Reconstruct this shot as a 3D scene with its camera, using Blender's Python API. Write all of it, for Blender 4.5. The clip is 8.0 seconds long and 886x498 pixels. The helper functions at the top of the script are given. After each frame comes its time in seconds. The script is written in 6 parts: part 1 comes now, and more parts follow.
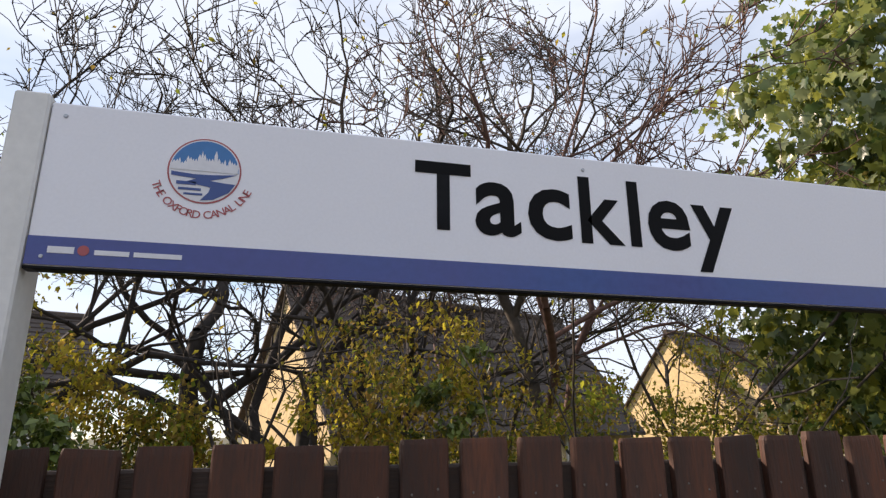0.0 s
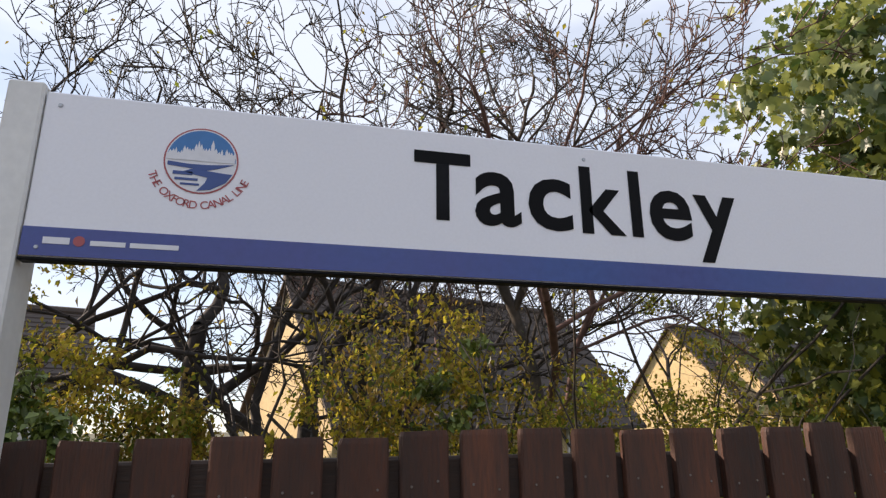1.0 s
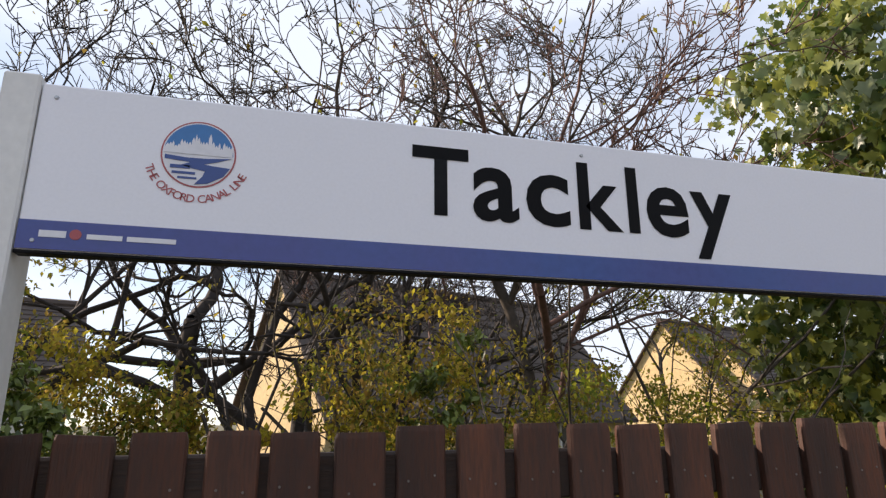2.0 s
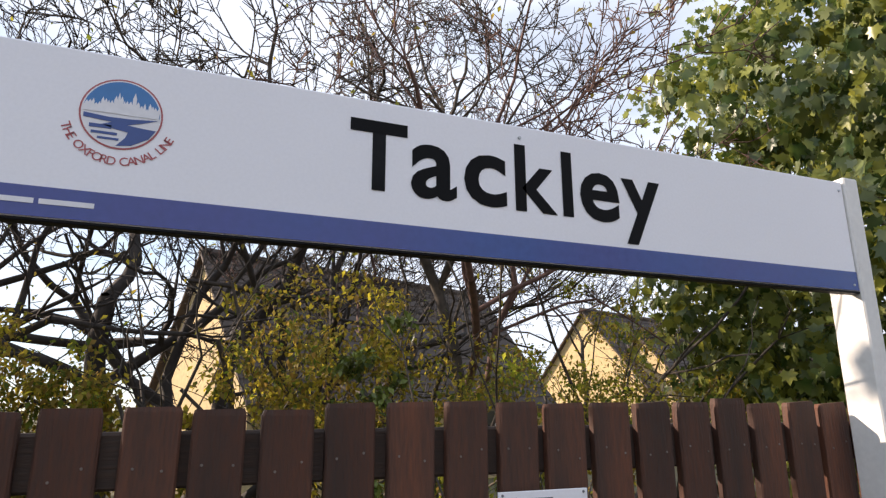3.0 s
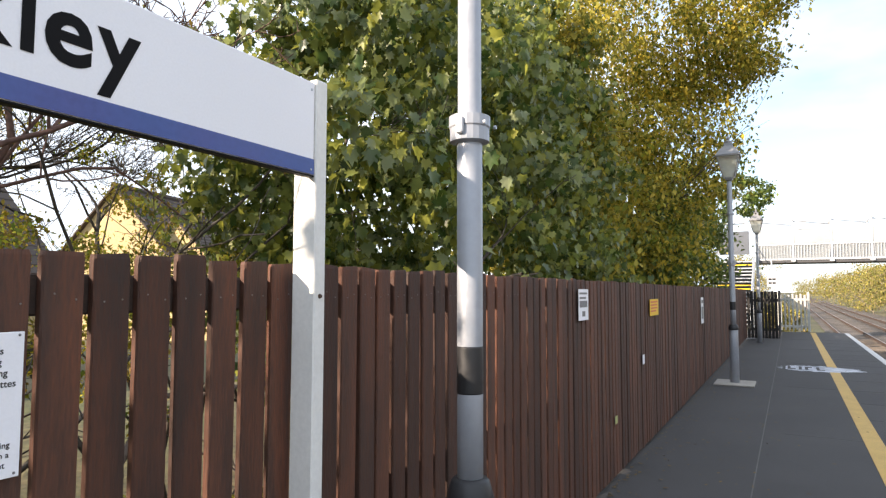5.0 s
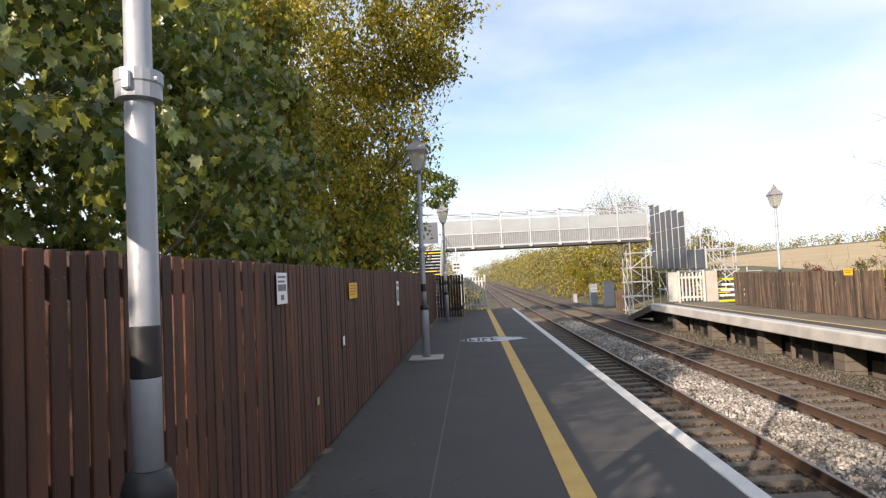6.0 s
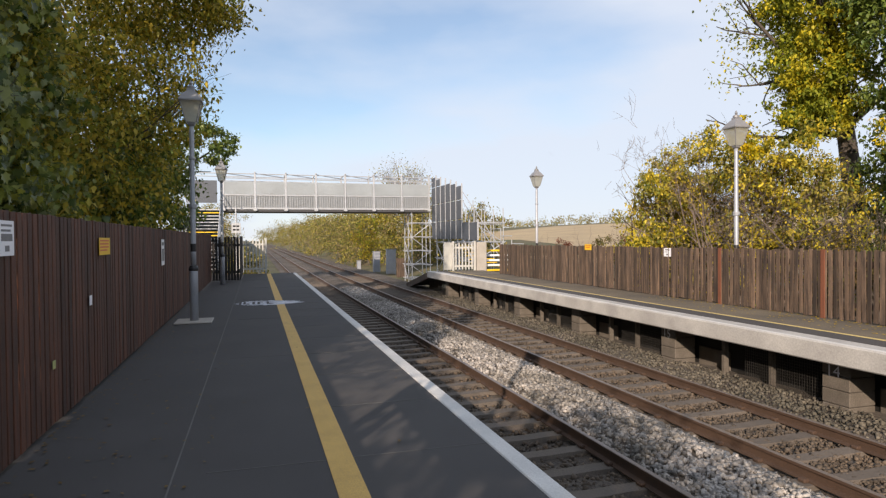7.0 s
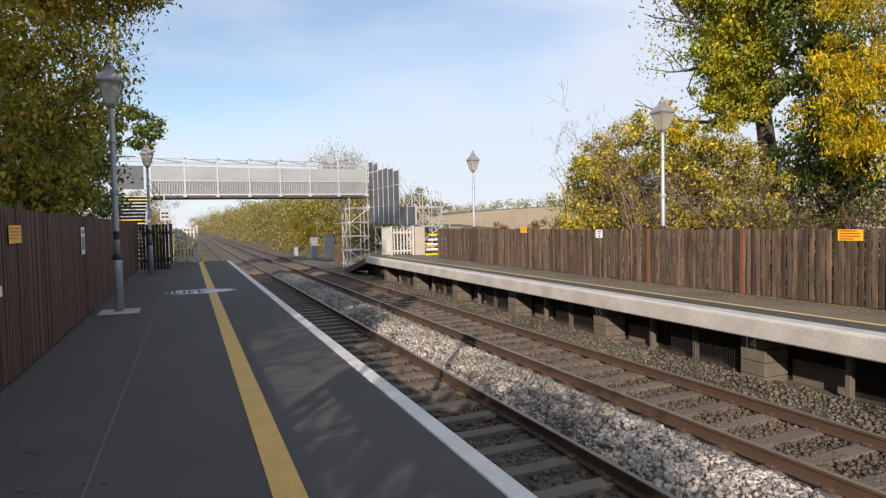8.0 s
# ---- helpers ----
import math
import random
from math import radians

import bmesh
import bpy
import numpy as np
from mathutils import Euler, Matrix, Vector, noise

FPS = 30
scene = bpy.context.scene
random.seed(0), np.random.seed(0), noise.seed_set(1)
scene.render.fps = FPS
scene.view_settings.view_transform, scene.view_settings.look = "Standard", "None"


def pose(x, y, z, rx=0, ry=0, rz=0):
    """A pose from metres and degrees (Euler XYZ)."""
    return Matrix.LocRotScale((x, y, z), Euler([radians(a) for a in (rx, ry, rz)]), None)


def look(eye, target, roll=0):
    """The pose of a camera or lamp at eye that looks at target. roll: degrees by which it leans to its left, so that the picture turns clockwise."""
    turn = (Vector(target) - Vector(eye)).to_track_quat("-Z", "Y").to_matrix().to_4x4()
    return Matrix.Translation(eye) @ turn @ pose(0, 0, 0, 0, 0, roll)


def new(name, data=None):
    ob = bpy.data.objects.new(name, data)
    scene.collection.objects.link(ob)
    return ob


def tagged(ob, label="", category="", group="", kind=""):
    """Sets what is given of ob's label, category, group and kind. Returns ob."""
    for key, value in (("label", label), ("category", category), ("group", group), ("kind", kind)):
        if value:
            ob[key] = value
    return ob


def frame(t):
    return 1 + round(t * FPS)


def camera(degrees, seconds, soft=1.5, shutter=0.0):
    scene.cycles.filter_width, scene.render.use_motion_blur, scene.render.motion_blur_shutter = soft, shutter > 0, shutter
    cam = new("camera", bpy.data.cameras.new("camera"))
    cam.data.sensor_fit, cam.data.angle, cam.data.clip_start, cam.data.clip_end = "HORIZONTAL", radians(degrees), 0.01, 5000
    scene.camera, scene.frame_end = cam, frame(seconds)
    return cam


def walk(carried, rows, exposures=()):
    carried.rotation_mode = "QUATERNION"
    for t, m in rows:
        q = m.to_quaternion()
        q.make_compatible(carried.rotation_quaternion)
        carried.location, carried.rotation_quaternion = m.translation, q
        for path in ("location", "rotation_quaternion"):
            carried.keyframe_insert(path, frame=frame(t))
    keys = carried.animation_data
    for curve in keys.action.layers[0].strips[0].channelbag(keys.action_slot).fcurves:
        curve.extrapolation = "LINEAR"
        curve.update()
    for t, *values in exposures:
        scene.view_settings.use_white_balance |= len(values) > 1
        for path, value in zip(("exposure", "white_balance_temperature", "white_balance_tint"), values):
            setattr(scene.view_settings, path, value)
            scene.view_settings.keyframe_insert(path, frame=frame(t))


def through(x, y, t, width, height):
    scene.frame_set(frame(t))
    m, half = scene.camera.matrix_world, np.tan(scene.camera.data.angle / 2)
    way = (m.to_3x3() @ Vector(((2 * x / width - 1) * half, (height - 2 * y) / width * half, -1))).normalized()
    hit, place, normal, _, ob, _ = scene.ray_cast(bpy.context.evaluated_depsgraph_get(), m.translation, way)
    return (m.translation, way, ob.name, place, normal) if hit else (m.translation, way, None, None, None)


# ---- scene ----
cam = camera(70.0, 8.0, soft=1.3)
PATH = [
    (0, (-0.217, -1.251, 1.799), (0.262, 0.606, 2.366), -0.4),
    (0.5, (-0.213, -1.241, 1.797), (0.269, 0.62, 2.348), -0.4),
    (1, (-0.211, -1.239, 1.795), (0.266, 0.624, 2.345), -0.5),
    (2.5, (-0.223, -1.236, 1.798), (0.326, 0.617, 2.313), -0.1),
    (3, (-0.226, -1.22, 1.782), (0.485, 0.584, 2.272), -0.2),
    (3.5, (-0.24, -1.227, 1.775), (0.666, 0.501, 2.216), 0.3),
    (4, (-0.245, -1.248, 1.752), (0.999, 0.278, 2.103), 0.1),
    (4.5, (-0.231, -1.368, 1.713), (1.29, -0.093, 1.962), 0.0),
    (4.7, (-0.217, -1.413, 1.715), (1.407, -0.262, 1.907), 0.3),
    (5.8, (-0.09, -1.446, 1.637), (1.883, -1.135, 1.733), -2.6),
    (6, (-0.149, -1.479, 1.625), (1.847, -1.392, 1.717), -2.7),
    (6.5, (-0.262, -1.547, 1.595), (1.708, -1.89, 1.633), -0.9),
    (7, (-0.306, -1.642, 1.575), (1.612, -2.209, 1.543), -0.5),
    (7.5, (-0.32, -1.702, 1.564), (1.551, -2.404, 1.496), -1.1),
    (8, (-0.326, -1.713, 1.55), (1.528, -2.458, 1.468), -1.2),
]
EXPOSURES = [(0, 0.55, 7350, 21), (2.5, 0.64, 7350, 21), (3.5, 0.92, 7350, 20), (4.5, 1.34, 7400, 17), (6, 0.66, 7450, 19), (7, 0.24, 7300, 19), (8, 0.24, 7250, 19)]
walk(cam, [(t, look(eye, target, roll)) for t, eye, target, roll in PATH], EXPOSURES)

# ---------- world, sun ----------
SUN_AZ = radians(147)      # from +x towards +y
SUN_EL = radians(22)
world = bpy.data.worlds.new("sky")
scene.world = world
world.use_nodes = True
wn, wl = world.node_tree.nodes, world.node_tree.links
wn.clear()
w_out = wn.new("ShaderNodeOutputWorld")
w_bg = wn.new("ShaderNodeBackground")
w_sky = wn.new("ShaderNodeTexSky")
w_sky.sky_type = "NISHITA"
w_sky.sun_disc = False
w_sky.sun_elevation = SUN_EL
w_sky.sun_rotation = math.pi / 2 - SUN_AZ
w_sky.air_density, w_sky.dust_density, w_sky.ozone_density = 1.0, 0.08, 2.5
w_co = wn.new("ShaderNodeTexCoord")
w_map = wn.new("ShaderNodeMapping")
w_map.inputs["Scale"].default_value = (1.0, 1.6, 4.5)
w_map.inputs["Rotation"].default_value = (0.1, 0.15, 0.5)
w_noise = wn.new("ShaderNodeTexNoise")
w_noise.inputs["Scale"].default_value = 1.25
w_noise.inputs["Detail"].default_value = 7
w_noise.inputs["Roughness"].default_value = 0.48
w_ramp = wn.new("ShaderNodeValToRGB")
w_ramp.color_ramp.elements[0].position, w_ramp.color_ramp.elements[0].color = 0.31, (0.20, 0.20, 0.20, 1)
w_ramp.color_ramp.elements[1].position, w_ramp.color_ramp.elements[1].color = 0.56, (0.92, 0.92, 0.92, 1)
w_mix = wn.new("ShaderNodeMix")
w_mix.data_type = "RGBA"
w_mix.inputs["B"].default_value = (8.3, 10.2, 12.4, 1)
wl.new(w_co.outputs["Generated"], w_map.inputs["Vector"])
wl.new(w_map.outputs["Vector"], w_noise.inputs["Vector"])
wl.new(w_noise.outputs["Fac"], w_ramp.inputs["Fac"])
wl.new(w_ramp.outputs["Color"], w_mix.inputs["Factor"])
w_gain = wn.new("ShaderNodeVectorMath")
w_gain.operation = "MULTIPLY"
w_gain.inputs[1].default_value = (1.62, 1.85, 1.9)
wl.new(w_sky.outputs["Color"], w_gain.inputs[0])
wl.new(w_gain.outputs["Vector"], w_mix.inputs["A"])
wl.new(w_mix.outputs["Result"], w_bg.inputs["Color"])
w_bg.inputs["Strength"].default_value = 0.070
wl.new(w_bg.outputs["Background"], w_out.inputs["Surface"])

sun_data = bpy.data.lights.new("sun", "SUN")
sun_data.energy, sun_data.angle, sun_data.color = 5.0, radians(0.5), (1.0, 0.92, 0.79)
sun = new("sun", sun_data)
to_sun = Vector((math.cos(SUN_EL) * math.cos(SUN_AZ), math.cos(SUN_EL) * math.sin(SUN_AZ), math.sin(SUN_EL)))
sun.matrix_world = look(to_sun * 60, (0, 0, 0))


# ---------- materials ----------
def material(name, base, rough=0.8, grain=40.0, grain_amount=0.25, blotch=3.0, blotch_amount=0.2, bump=0.15,
             second=None, metal=0.0, per_piece=0.0, stretch=(1, 1, 1), transmit=0.0, mottle=None, spec=0.5, bump_dist=0.01):
    m = bpy.data.materials.new(name)
    m.use_nodes = True
    n, l = m.node_tree.nodes, m.node_tree.links
    bsdf = n["Principled BSDF"]
    co = n.new("ShaderNodeTexCoord")
    mp = n.new("ShaderNodeMapping")
    mp.inputs["Scale"].default_value = stretch
    l.new(co.outputs["Object"], mp.inputs["Vector"])
    fine = n.new("ShaderNodeTexNoise")
    fine.inputs["Scale"].default_value, fine.inputs["Detail"].default_value = grain, 5
    wide = n.new("ShaderNodeTexNoise")
    wide.inputs["Scale"].default_value, wide.inputs["Detail"].default_value = blotch, 4
    for t in (fine, wide):
        l.new(mp.outputs["Vector"], t.inputs["Vector"])
    if per_piece:
        info = n.new("ShaderNodeObjectInfo")
        shift = n.new("ShaderNodeVectorMath")
        shift.operation = "MULTIPLY_ADD"
        shift.inputs[1].default_value = (37, 53, 29)
        l.new(info.outputs["Random"], shift.inputs[0])
        l.new(co.outputs["Object"], shift.inputs[2])
        l.new(shift.outputs["Vector"], mp.inputs["Vector"])

    def span(sock, lo, hi, a=0.3, b=0.7):
        r = n.new("ShaderNodeMapRange")
        r.inputs["From Min"].default_value, r.inputs["From Max"].default_value = a, b
        r.inputs["To Min"].default_value, r.inputs["To Max"].default_value = lo, hi
        l.new(sock, r.inputs["Value"])
        return r.outputs["Result"]

    first = n.new("ShaderNodeMix")
    first.data_type = "RGBA"
    first.inputs["A"].default_value = (*base, 1)
    first.inputs["B"].default_value = (*(second or [c * 0.7 for c in base]), 1)
    l.new(span(wide.outputs["Fac"], 0, 1 if second else blotch_amount * 2, 0.35, 0.65), first.inputs["Factor"])
    col = first.outputs["Result"]
    hsv = n.new("ShaderNodeHueSaturation")
    l.new(col, hsv.inputs["Color"])
    val = span(fine.outputs["Fac"], 1 - grain_amount, 1 + grain_amount)
    if per_piece:
        geo = n.new("ShaderNodeMath")
        geo.operation = "MULTIPLY"
        l.new(val, geo.inputs[0])
        l.new(span(info.outputs["Random"], 1 - per_piece, 1 + per_piece, 0, 1), geo.inputs[1])
        val = geo.outputs["Value"]
    if mottle:
        geo = n.new("ShaderNodeNewGeometry")
        mul = n.new("ShaderNodeMath")
        mul.operation = "MULTIPLY"
        l.new(val, mul.inputs[0])
        l.new(span(geo.outputs["Random Per Island"], 1 - mottle, 1 + mottle, 0, 1), mul.inputs[1])
        val = mul.outputs["Value"]
    l.new(val, hsv.inputs["Value"])
    l.new(hsv.outputs["Color"], bsdf.inputs["Base Color"])
    l.new(span(fine.outputs["Fac"], max(0.03, rough - 0.1), min(1, rough + 0.1)), bsdf.inputs["Roughness"])
    bsdf.inputs["Metallic"].default_value = metal
    bsdf.inputs["Specular IOR Level"].default_value = spec
    if bump:
        b = n.new("ShaderNodeBump")
        b.inputs["Strength"].default_value, b.inputs["Distance"].default_value = bump, bump_dist
        l.new(fine.outputs["Fac"], b.inputs["Height"])
        l.new(b.outputs["Normal"], bsdf.inputs["Normal"])
    return m


def leaf_material(name, colours, rough=0.45, through=0.35, clumped=0.62):
    m = bpy.data.materials.new(name)
    m.use_nodes = True
    n, l = m.node_tree.nodes, m.node_tree.links
    bsdf, out = n["Principled BSDF"], n["Material Output"]
    geo = n.new("ShaderNodeNewGeometry")
    ramp = n.new("ShaderNodeValToRGB")
    els = ramp.color_ramp.elements
    while len(els) < len(colours):
        els.new(0.5)
    for i, c in enumerate(colours):
        els[i].position, els[i].color = i / max(1, len(colours) - 1), (*c, 1)
    co = n.new("ShaderNodeTexCoord")
    nz = n.new("ShaderNodeTexNoise")
    nz.inputs["Scale"].default_value = 1.4
    l.new(co.outputs["Object"], nz.inputs["Vector"])
    hue = n.new("ShaderNodeTexNoise")
    hue.inputs["Scale"].default_value, hue.inputs["Detail"].default_value = 0.9, 3
    l.new(co.outputs["Object"], hue.inputs["Vector"])
    patch_ = n.new("ShaderNodeMapRange")
    patch_.inputs["From Min"].default_value, patch_.inputs["From Max"].default_value = 0.3, 0.7
    l.new(hue.outputs["Fac"], patch_.inputs["Value"])
    blend = n.new("ShaderNodeMix")
    blend.inputs["Factor"].default_value = clumped
    l.new(geo.outputs["Random Per Island"], blend.inputs["A"])
    l.new(patch_.outputs["Result"], blend.inputs["B"])
    l.new(blend.outputs["Result"], ramp.inputs["Fac"])
    hsv = n.new("ShaderNodeHueSaturation")
    rng_ = n.new("ShaderNodeMapRange")
    rng_.inputs["To Min"].default_value, rng_.inputs["To Max"].default_value = 0.6, 1.4
    l.new(nz.outputs["Fac"], rng_.inputs["Value"])
    l.new(rng_.outputs["Result"], hsv.inputs["Value"])
    l.new(ramp.outputs["Color"], hsv.inputs["Color"])
    l.new(hsv.outputs["Color"], bsdf.inputs["Base Color"])
    bsdf.inputs["Roughness"].default_value = rough
    bsdf.inputs["Specular IOR Level"].default_value = 0.5 if rough < 0.33 else 0.2
    tr = n.new("ShaderNodeBsdfTranslucent")
    l.new(hsv.outputs["Color"], tr.inputs["Color"])
    mx = n.new("ShaderNodeMixShader")
    mx.inputs["Fac"].default_value = through
    l.new(bsdf.outputs["BSDF"], mx.inputs[1])
    l.new(tr.outputs["BSDF"], mx.inputs[2])
    l.new(mx.outputs["Shader"], out.inputs["Surface"])
    return m


def sheet_material(name, base, through, rough=0.4, streak=0.25):
    """A pale sheet that lets part of the light through, with soft streaks of dirt."""
    m = material(name, base, rough, 14, 0.08, 0.9, streak, 0.05)
    n, l = m.node_tree.nodes, m.node_tree.links
    tr = n.new("ShaderNodeBsdfTranslucent")
    tr.inputs["Color"].default_value = (*[min(0.9, c * 1.15) for c in base], 1)
    mx = n.new("ShaderNodeMixShader")
    mx.inputs["Fac"].default_value = through
    l.new(n["Principled BSDF"].outputs["BSDF"], mx.inputs[1])
    l.new(tr.outputs["BSDF"], mx.inputs[2])
    l.new(mx.outputs["Shader"], n["Material Output"].inputs["Surface"])
    return m


# white paint lowered to grey to carry the shade on the gates
M_GATE_SHADE_WHITE = material("shade_dimmed_white_paint", (0.50, 0.50, 0.47), 0.6, 60, 0.1, 4, 0.2, 0.1)
M_PANEL = sheet_material("translucent_grey_sheet", (0.54, 0.58, 0.60), 0.5)
M_MESH = sheet_material("fine_grey_mesh", (0.40, 0.43, 0.45), 0.45)
M_LAMPGLASS = sheet_material("frosted_lamp_glass", (0.66, 0.65, 0.57), 0.6, 0.25, 0.1)
glass_n, glass_l = M_LAMPGLASS.node_tree.nodes, M_LAMPGLASS.node_tree.links
clear = glass_n.new("ShaderNodeBsdfTransparent")
clear_mix = glass_n.new("ShaderNodeMixShader")
clear_mix.inputs["Fac"].default_value = 0.3
glass_out = glass_n["Material Output"].inputs["Surface"]
glass_l.new(glass_out.links[0].from_socket, clear_mix.inputs[1])
glass_l.new(clear.outputs["BSDF"], clear_mix.inputs[2])
glass_l.new(clear_mix.outputs["Shader"], glass_out)
M_TWIG_RED = material("red_brown_twigs", (0.15, 0.085, 0.07), 0.85, 22, 0.3, 3, 0.3, 0.2)
M_PATCH = material("worn_white_paint", (0.66, 0.68, 0.74), 0.75, 70, 0.3, 3.2, 0.4, 0.2, second=(0.26, 0.27, 0.31))
M_ASPHALT = material("asphalt", (0.060, 0.056, 0.056), 0.85, 180, 0.35, 0.9, 0.25, 0.3)
M_ASPHALT_FAR = material("worn_asphalt", (0.095, 0.080, 0.062), 0.9, 120, 0.3, 0.8, 0.3, 0.3, second=(0.15, 0.122, 0.085))
M_YELLOW = material("yellow_paint", (0.60, 0.37, 0.10), 0.7, 130, 0.18, 4, 0.2, 0.2)
M_YELLOW_OLD = material("faded_yellow_paint", (0.60, 0.46, 0.18), 0.8, 130, 0.2, 3, 0.3, 0.2)
M_WHITE_LINE = material("white_paint", (0.62, 0.61, 0.59), 0.7, 90, 0.15, 3, 0.2, 0.2)
M_CONCRETE = material("concrete", (0.40, 0.37, 0.33), 0.9, 60, 0.2, 2, 0.25, 0.3)
# dirt-mottled concrete, its base also lowered for the shade below the coping
M_PIER = material("dirty_shaded_pier_concrete", (0.140, 0.120, 0.100), 0.9, 50, 0.3, 2.5, 0.3, 0.3, second=(0.09, 0.075, 0.06))
M_NET = material("dull_wire", (0.07, 0.066, 0.06), 0.6, 30, 0.2, 3, 0.2, 0.1, metal=0.4)
# near-black colour in place of the deep shade beneath the opposite platform
M_VOID_SHADE = material("void_shade_black", (0.012, 0.011, 0.010), 0.9, 30, 0.3, 2, 0.3, 0.1)
M_COPING = material("coping_concrete", (0.45, 0.44, 0.42), 0.85, 40, 0.15, 1.5, 0.2, 0.25, second=(0.33, 0.32, 0.31))
M_SLEEPER = material("sleeper_concrete", (0.118, 0.097, 0.080), 0.9, 50, 0.25, 2.5, 0.25, 0.3, per_piece=0.15)
M_RAIL_SIDE = material("rusty_rail", (0.072, 0.040, 0.025), 0.85, 60, 0.3, 3, 0.3, 0.3)
M_RAIL_TOP = material("worn_rail_head", (0.27, 0.22, 0.19), 0.5, 60, 0.15, 2, 0.2, 0.05, metal=0.6)
M_BALLAST = material("ballast_bed", (0.125, 0.105, 0.088), 0.95, 26, 0.45, 0.7, 0.3, 1.0, second=(0.060, 0.047, 0.037), bump_dist=0.05)
M_STONE = material("ballast_stone", (0.40, 0.37, 0.345), 0.9, 60, 0.25, 0.55, 0.3, 0.3, second=(0.17, 0.155, 0.135), mottle=0.5)
M_STONE_OLIVE = material("mossy_ballast_stone", (0.118, 0.102, 0.080), 0.9, 60, 0.25, 0.8, 0.3, 0.3, second=(0.075, 0.068, 0.052), mottle=0.45)
M_STONE_DIRTY = material("dirty_ballast_stone", (0.108, 0.078, 0.054), 0.9, 60, 0.25, 0.8, 0.3, 0.3, second=(0.070, 0.055, 0.042), mottle=0.45)
M_PALE = material("stained_fence_wood", (0.100, 0.034, 0.017), 0.72, 30, 0.30, 2.2, 0.4, 0.40, second=(0.050, 0.022, 0.014), per_piece=0.38, stretch=(6, 6, 0.7))
M_PALE_FAR = material("weathered_fence_wood", (0.128, 0.084, 0.057), 0.85, 30, 0.4, 2.2, 0.4, 0.4, second=(0.045, 0.032, 0.025), per_piece=0.5, stretch=(6, 6, 0.7))
M_PALE_RED = material("red_brown_post", (0.20, 0.068, 0.035), 0.8, 30, 0.3, 2, 0.3, 0.3, stretch=(6, 6, 0.7))
M_RAILWOOD = material("fence_rail_wood", (0.050, 0.030, 0.022), 0.8, 30, 0.3, 2, 0.3, 0.3, stretch=(0.7, 6, 6))
M_BLACKWOOD = material("black_stained_wood", (0.016, 0.014, 0.014), 0.8, 30, 0.3, 2, 0.3, 0.3, stretch=(6, 6, 0.7))
M_SIGN_WHITE = material("white_sign_enamel", (0.85, 0.85, 0.89), 0.42, 160, 0.02, 2.2, 0.035, 0.01)
M_POST_WHITE = material("white_post_paint", (0.74, 0.73, 0.70), 0.5, 60, 0.05, 5, 0.12, 0.05)
M_BAND = material("blue_violet_band", (0.042, 0.092, 0.30), 0.38, 60, 0.08, 2.2, 0.2, 0.01, second=(0.066, 0.074, 0.26))
M_LETTER = material("black_lettering", (0.006, 0.006, 0.007), 0.5, 60, 0.1, 8, 0.2, 0.0, spec=0.1)
M_BLUE = material("blue_print", (0.035, 0.19, 0.46), 0.4, 60, 0.05, 8, 0.1, 0.0)
M_NAVY = material("navy_print", (0.04, 0.085, 0.27), 0.4, 60, 0.05, 8, 0.1, 0.0)
M_RED = material("faded_red_print", (0.42, 0.085, 0.09), 0.4, 60, 0.05, 8, 0.1, 0.0)
M_RED_SIGN = material("red_print", (0.62, 0.05, 0.03), 0.4, 60, 0.05, 8, 0.1, 0.0)
M_PRINT_WHITE = material("white_print", (0.75, 0.75, 0.78), 0.4, 60, 0.05, 8, 0.1, 0.0)
M_SIGN_YELLOW = material("yellow_sign", (0.82, 0.50, 0.02), 0.45, 60, 0.05, 4, 0.1, 0.0)
M_GREY_PRINT = material("grey_print", (0.16, 0.16, 0.17), 0.5, 60, 0.05, 8, 0.1, 0.0)
M_LAMP = material("silver_lamp_paint", (0.36, 0.38, 0.42), 0.42, 30, 0.06, 3, 0.14, 0.05, metal=0.25)
M_LAMP_DARK = material("lantern_cap_metal", (0.27, 0.27, 0.28), 0.45, 30, 0.1, 4, 0.2, 0.05, metal=0.3)
M_BLACKBAND = material("black_band_paint", (0.018, 0.018, 0.020), 0.5, 30, 0.1, 4, 0.2, 0.05)
M_GALV = material("galvanised_steel", (0.50, 0.52, 0.55), 0.45, 25, 0.1, 3, 0.2, 0.05, metal=0.35)
M_SHEET = material("grey_sheet", (0.095, 0.108, 0.13), 0.5, 25, 0.08, 2, 0.2, 0.05, metal=0.2)
M_DARKSTEEL = material("dark_steel", (0.06, 0.06, 0.065), 0.6, 25, 0.1, 3, 0.2, 0.05)
M_BARK = material("grey_brown_bark", (0.085, 0.068, 0.055), 0.9, 22, 0.4, 3, 0.3, 0.6, second=(0.05, 0.042, 0.034))
M_BARK_DARK = material("dark_bark", (0.042, 0.034, 0.030), 0.9, 22, 0.4, 3, 0.3, 0.6)
M_TWIG = material("pale_twigs", (0.20, 0.155, 0.13), 0.9, 22, 0.3, 3, 0.3, 0.2)
M_GABLE = material("yellow_limestone_wall", (0.56, 0.42, 0.22), 0.9, 9, 0.15, 1.2, 0.2, 0.3)
M_RENDER = material("white_render_wall", (0.70, 0.68, 0.64), 0.9, 12, 0.08, 1.2, 0.1, 0.1)
M_ROOF = material("brown_roof_tile", (0.075, 0.055, 0.045), 0.85, 8, 0.3, 1.2, 0.3, 0.3, stretch=(1, 1, 3))
M_ROOF_RED = material("red_brown_roof_tile", (0.13, 0.07, 0.045), 0.85, 8, 0.3, 1.2, 0.3, 0.3)
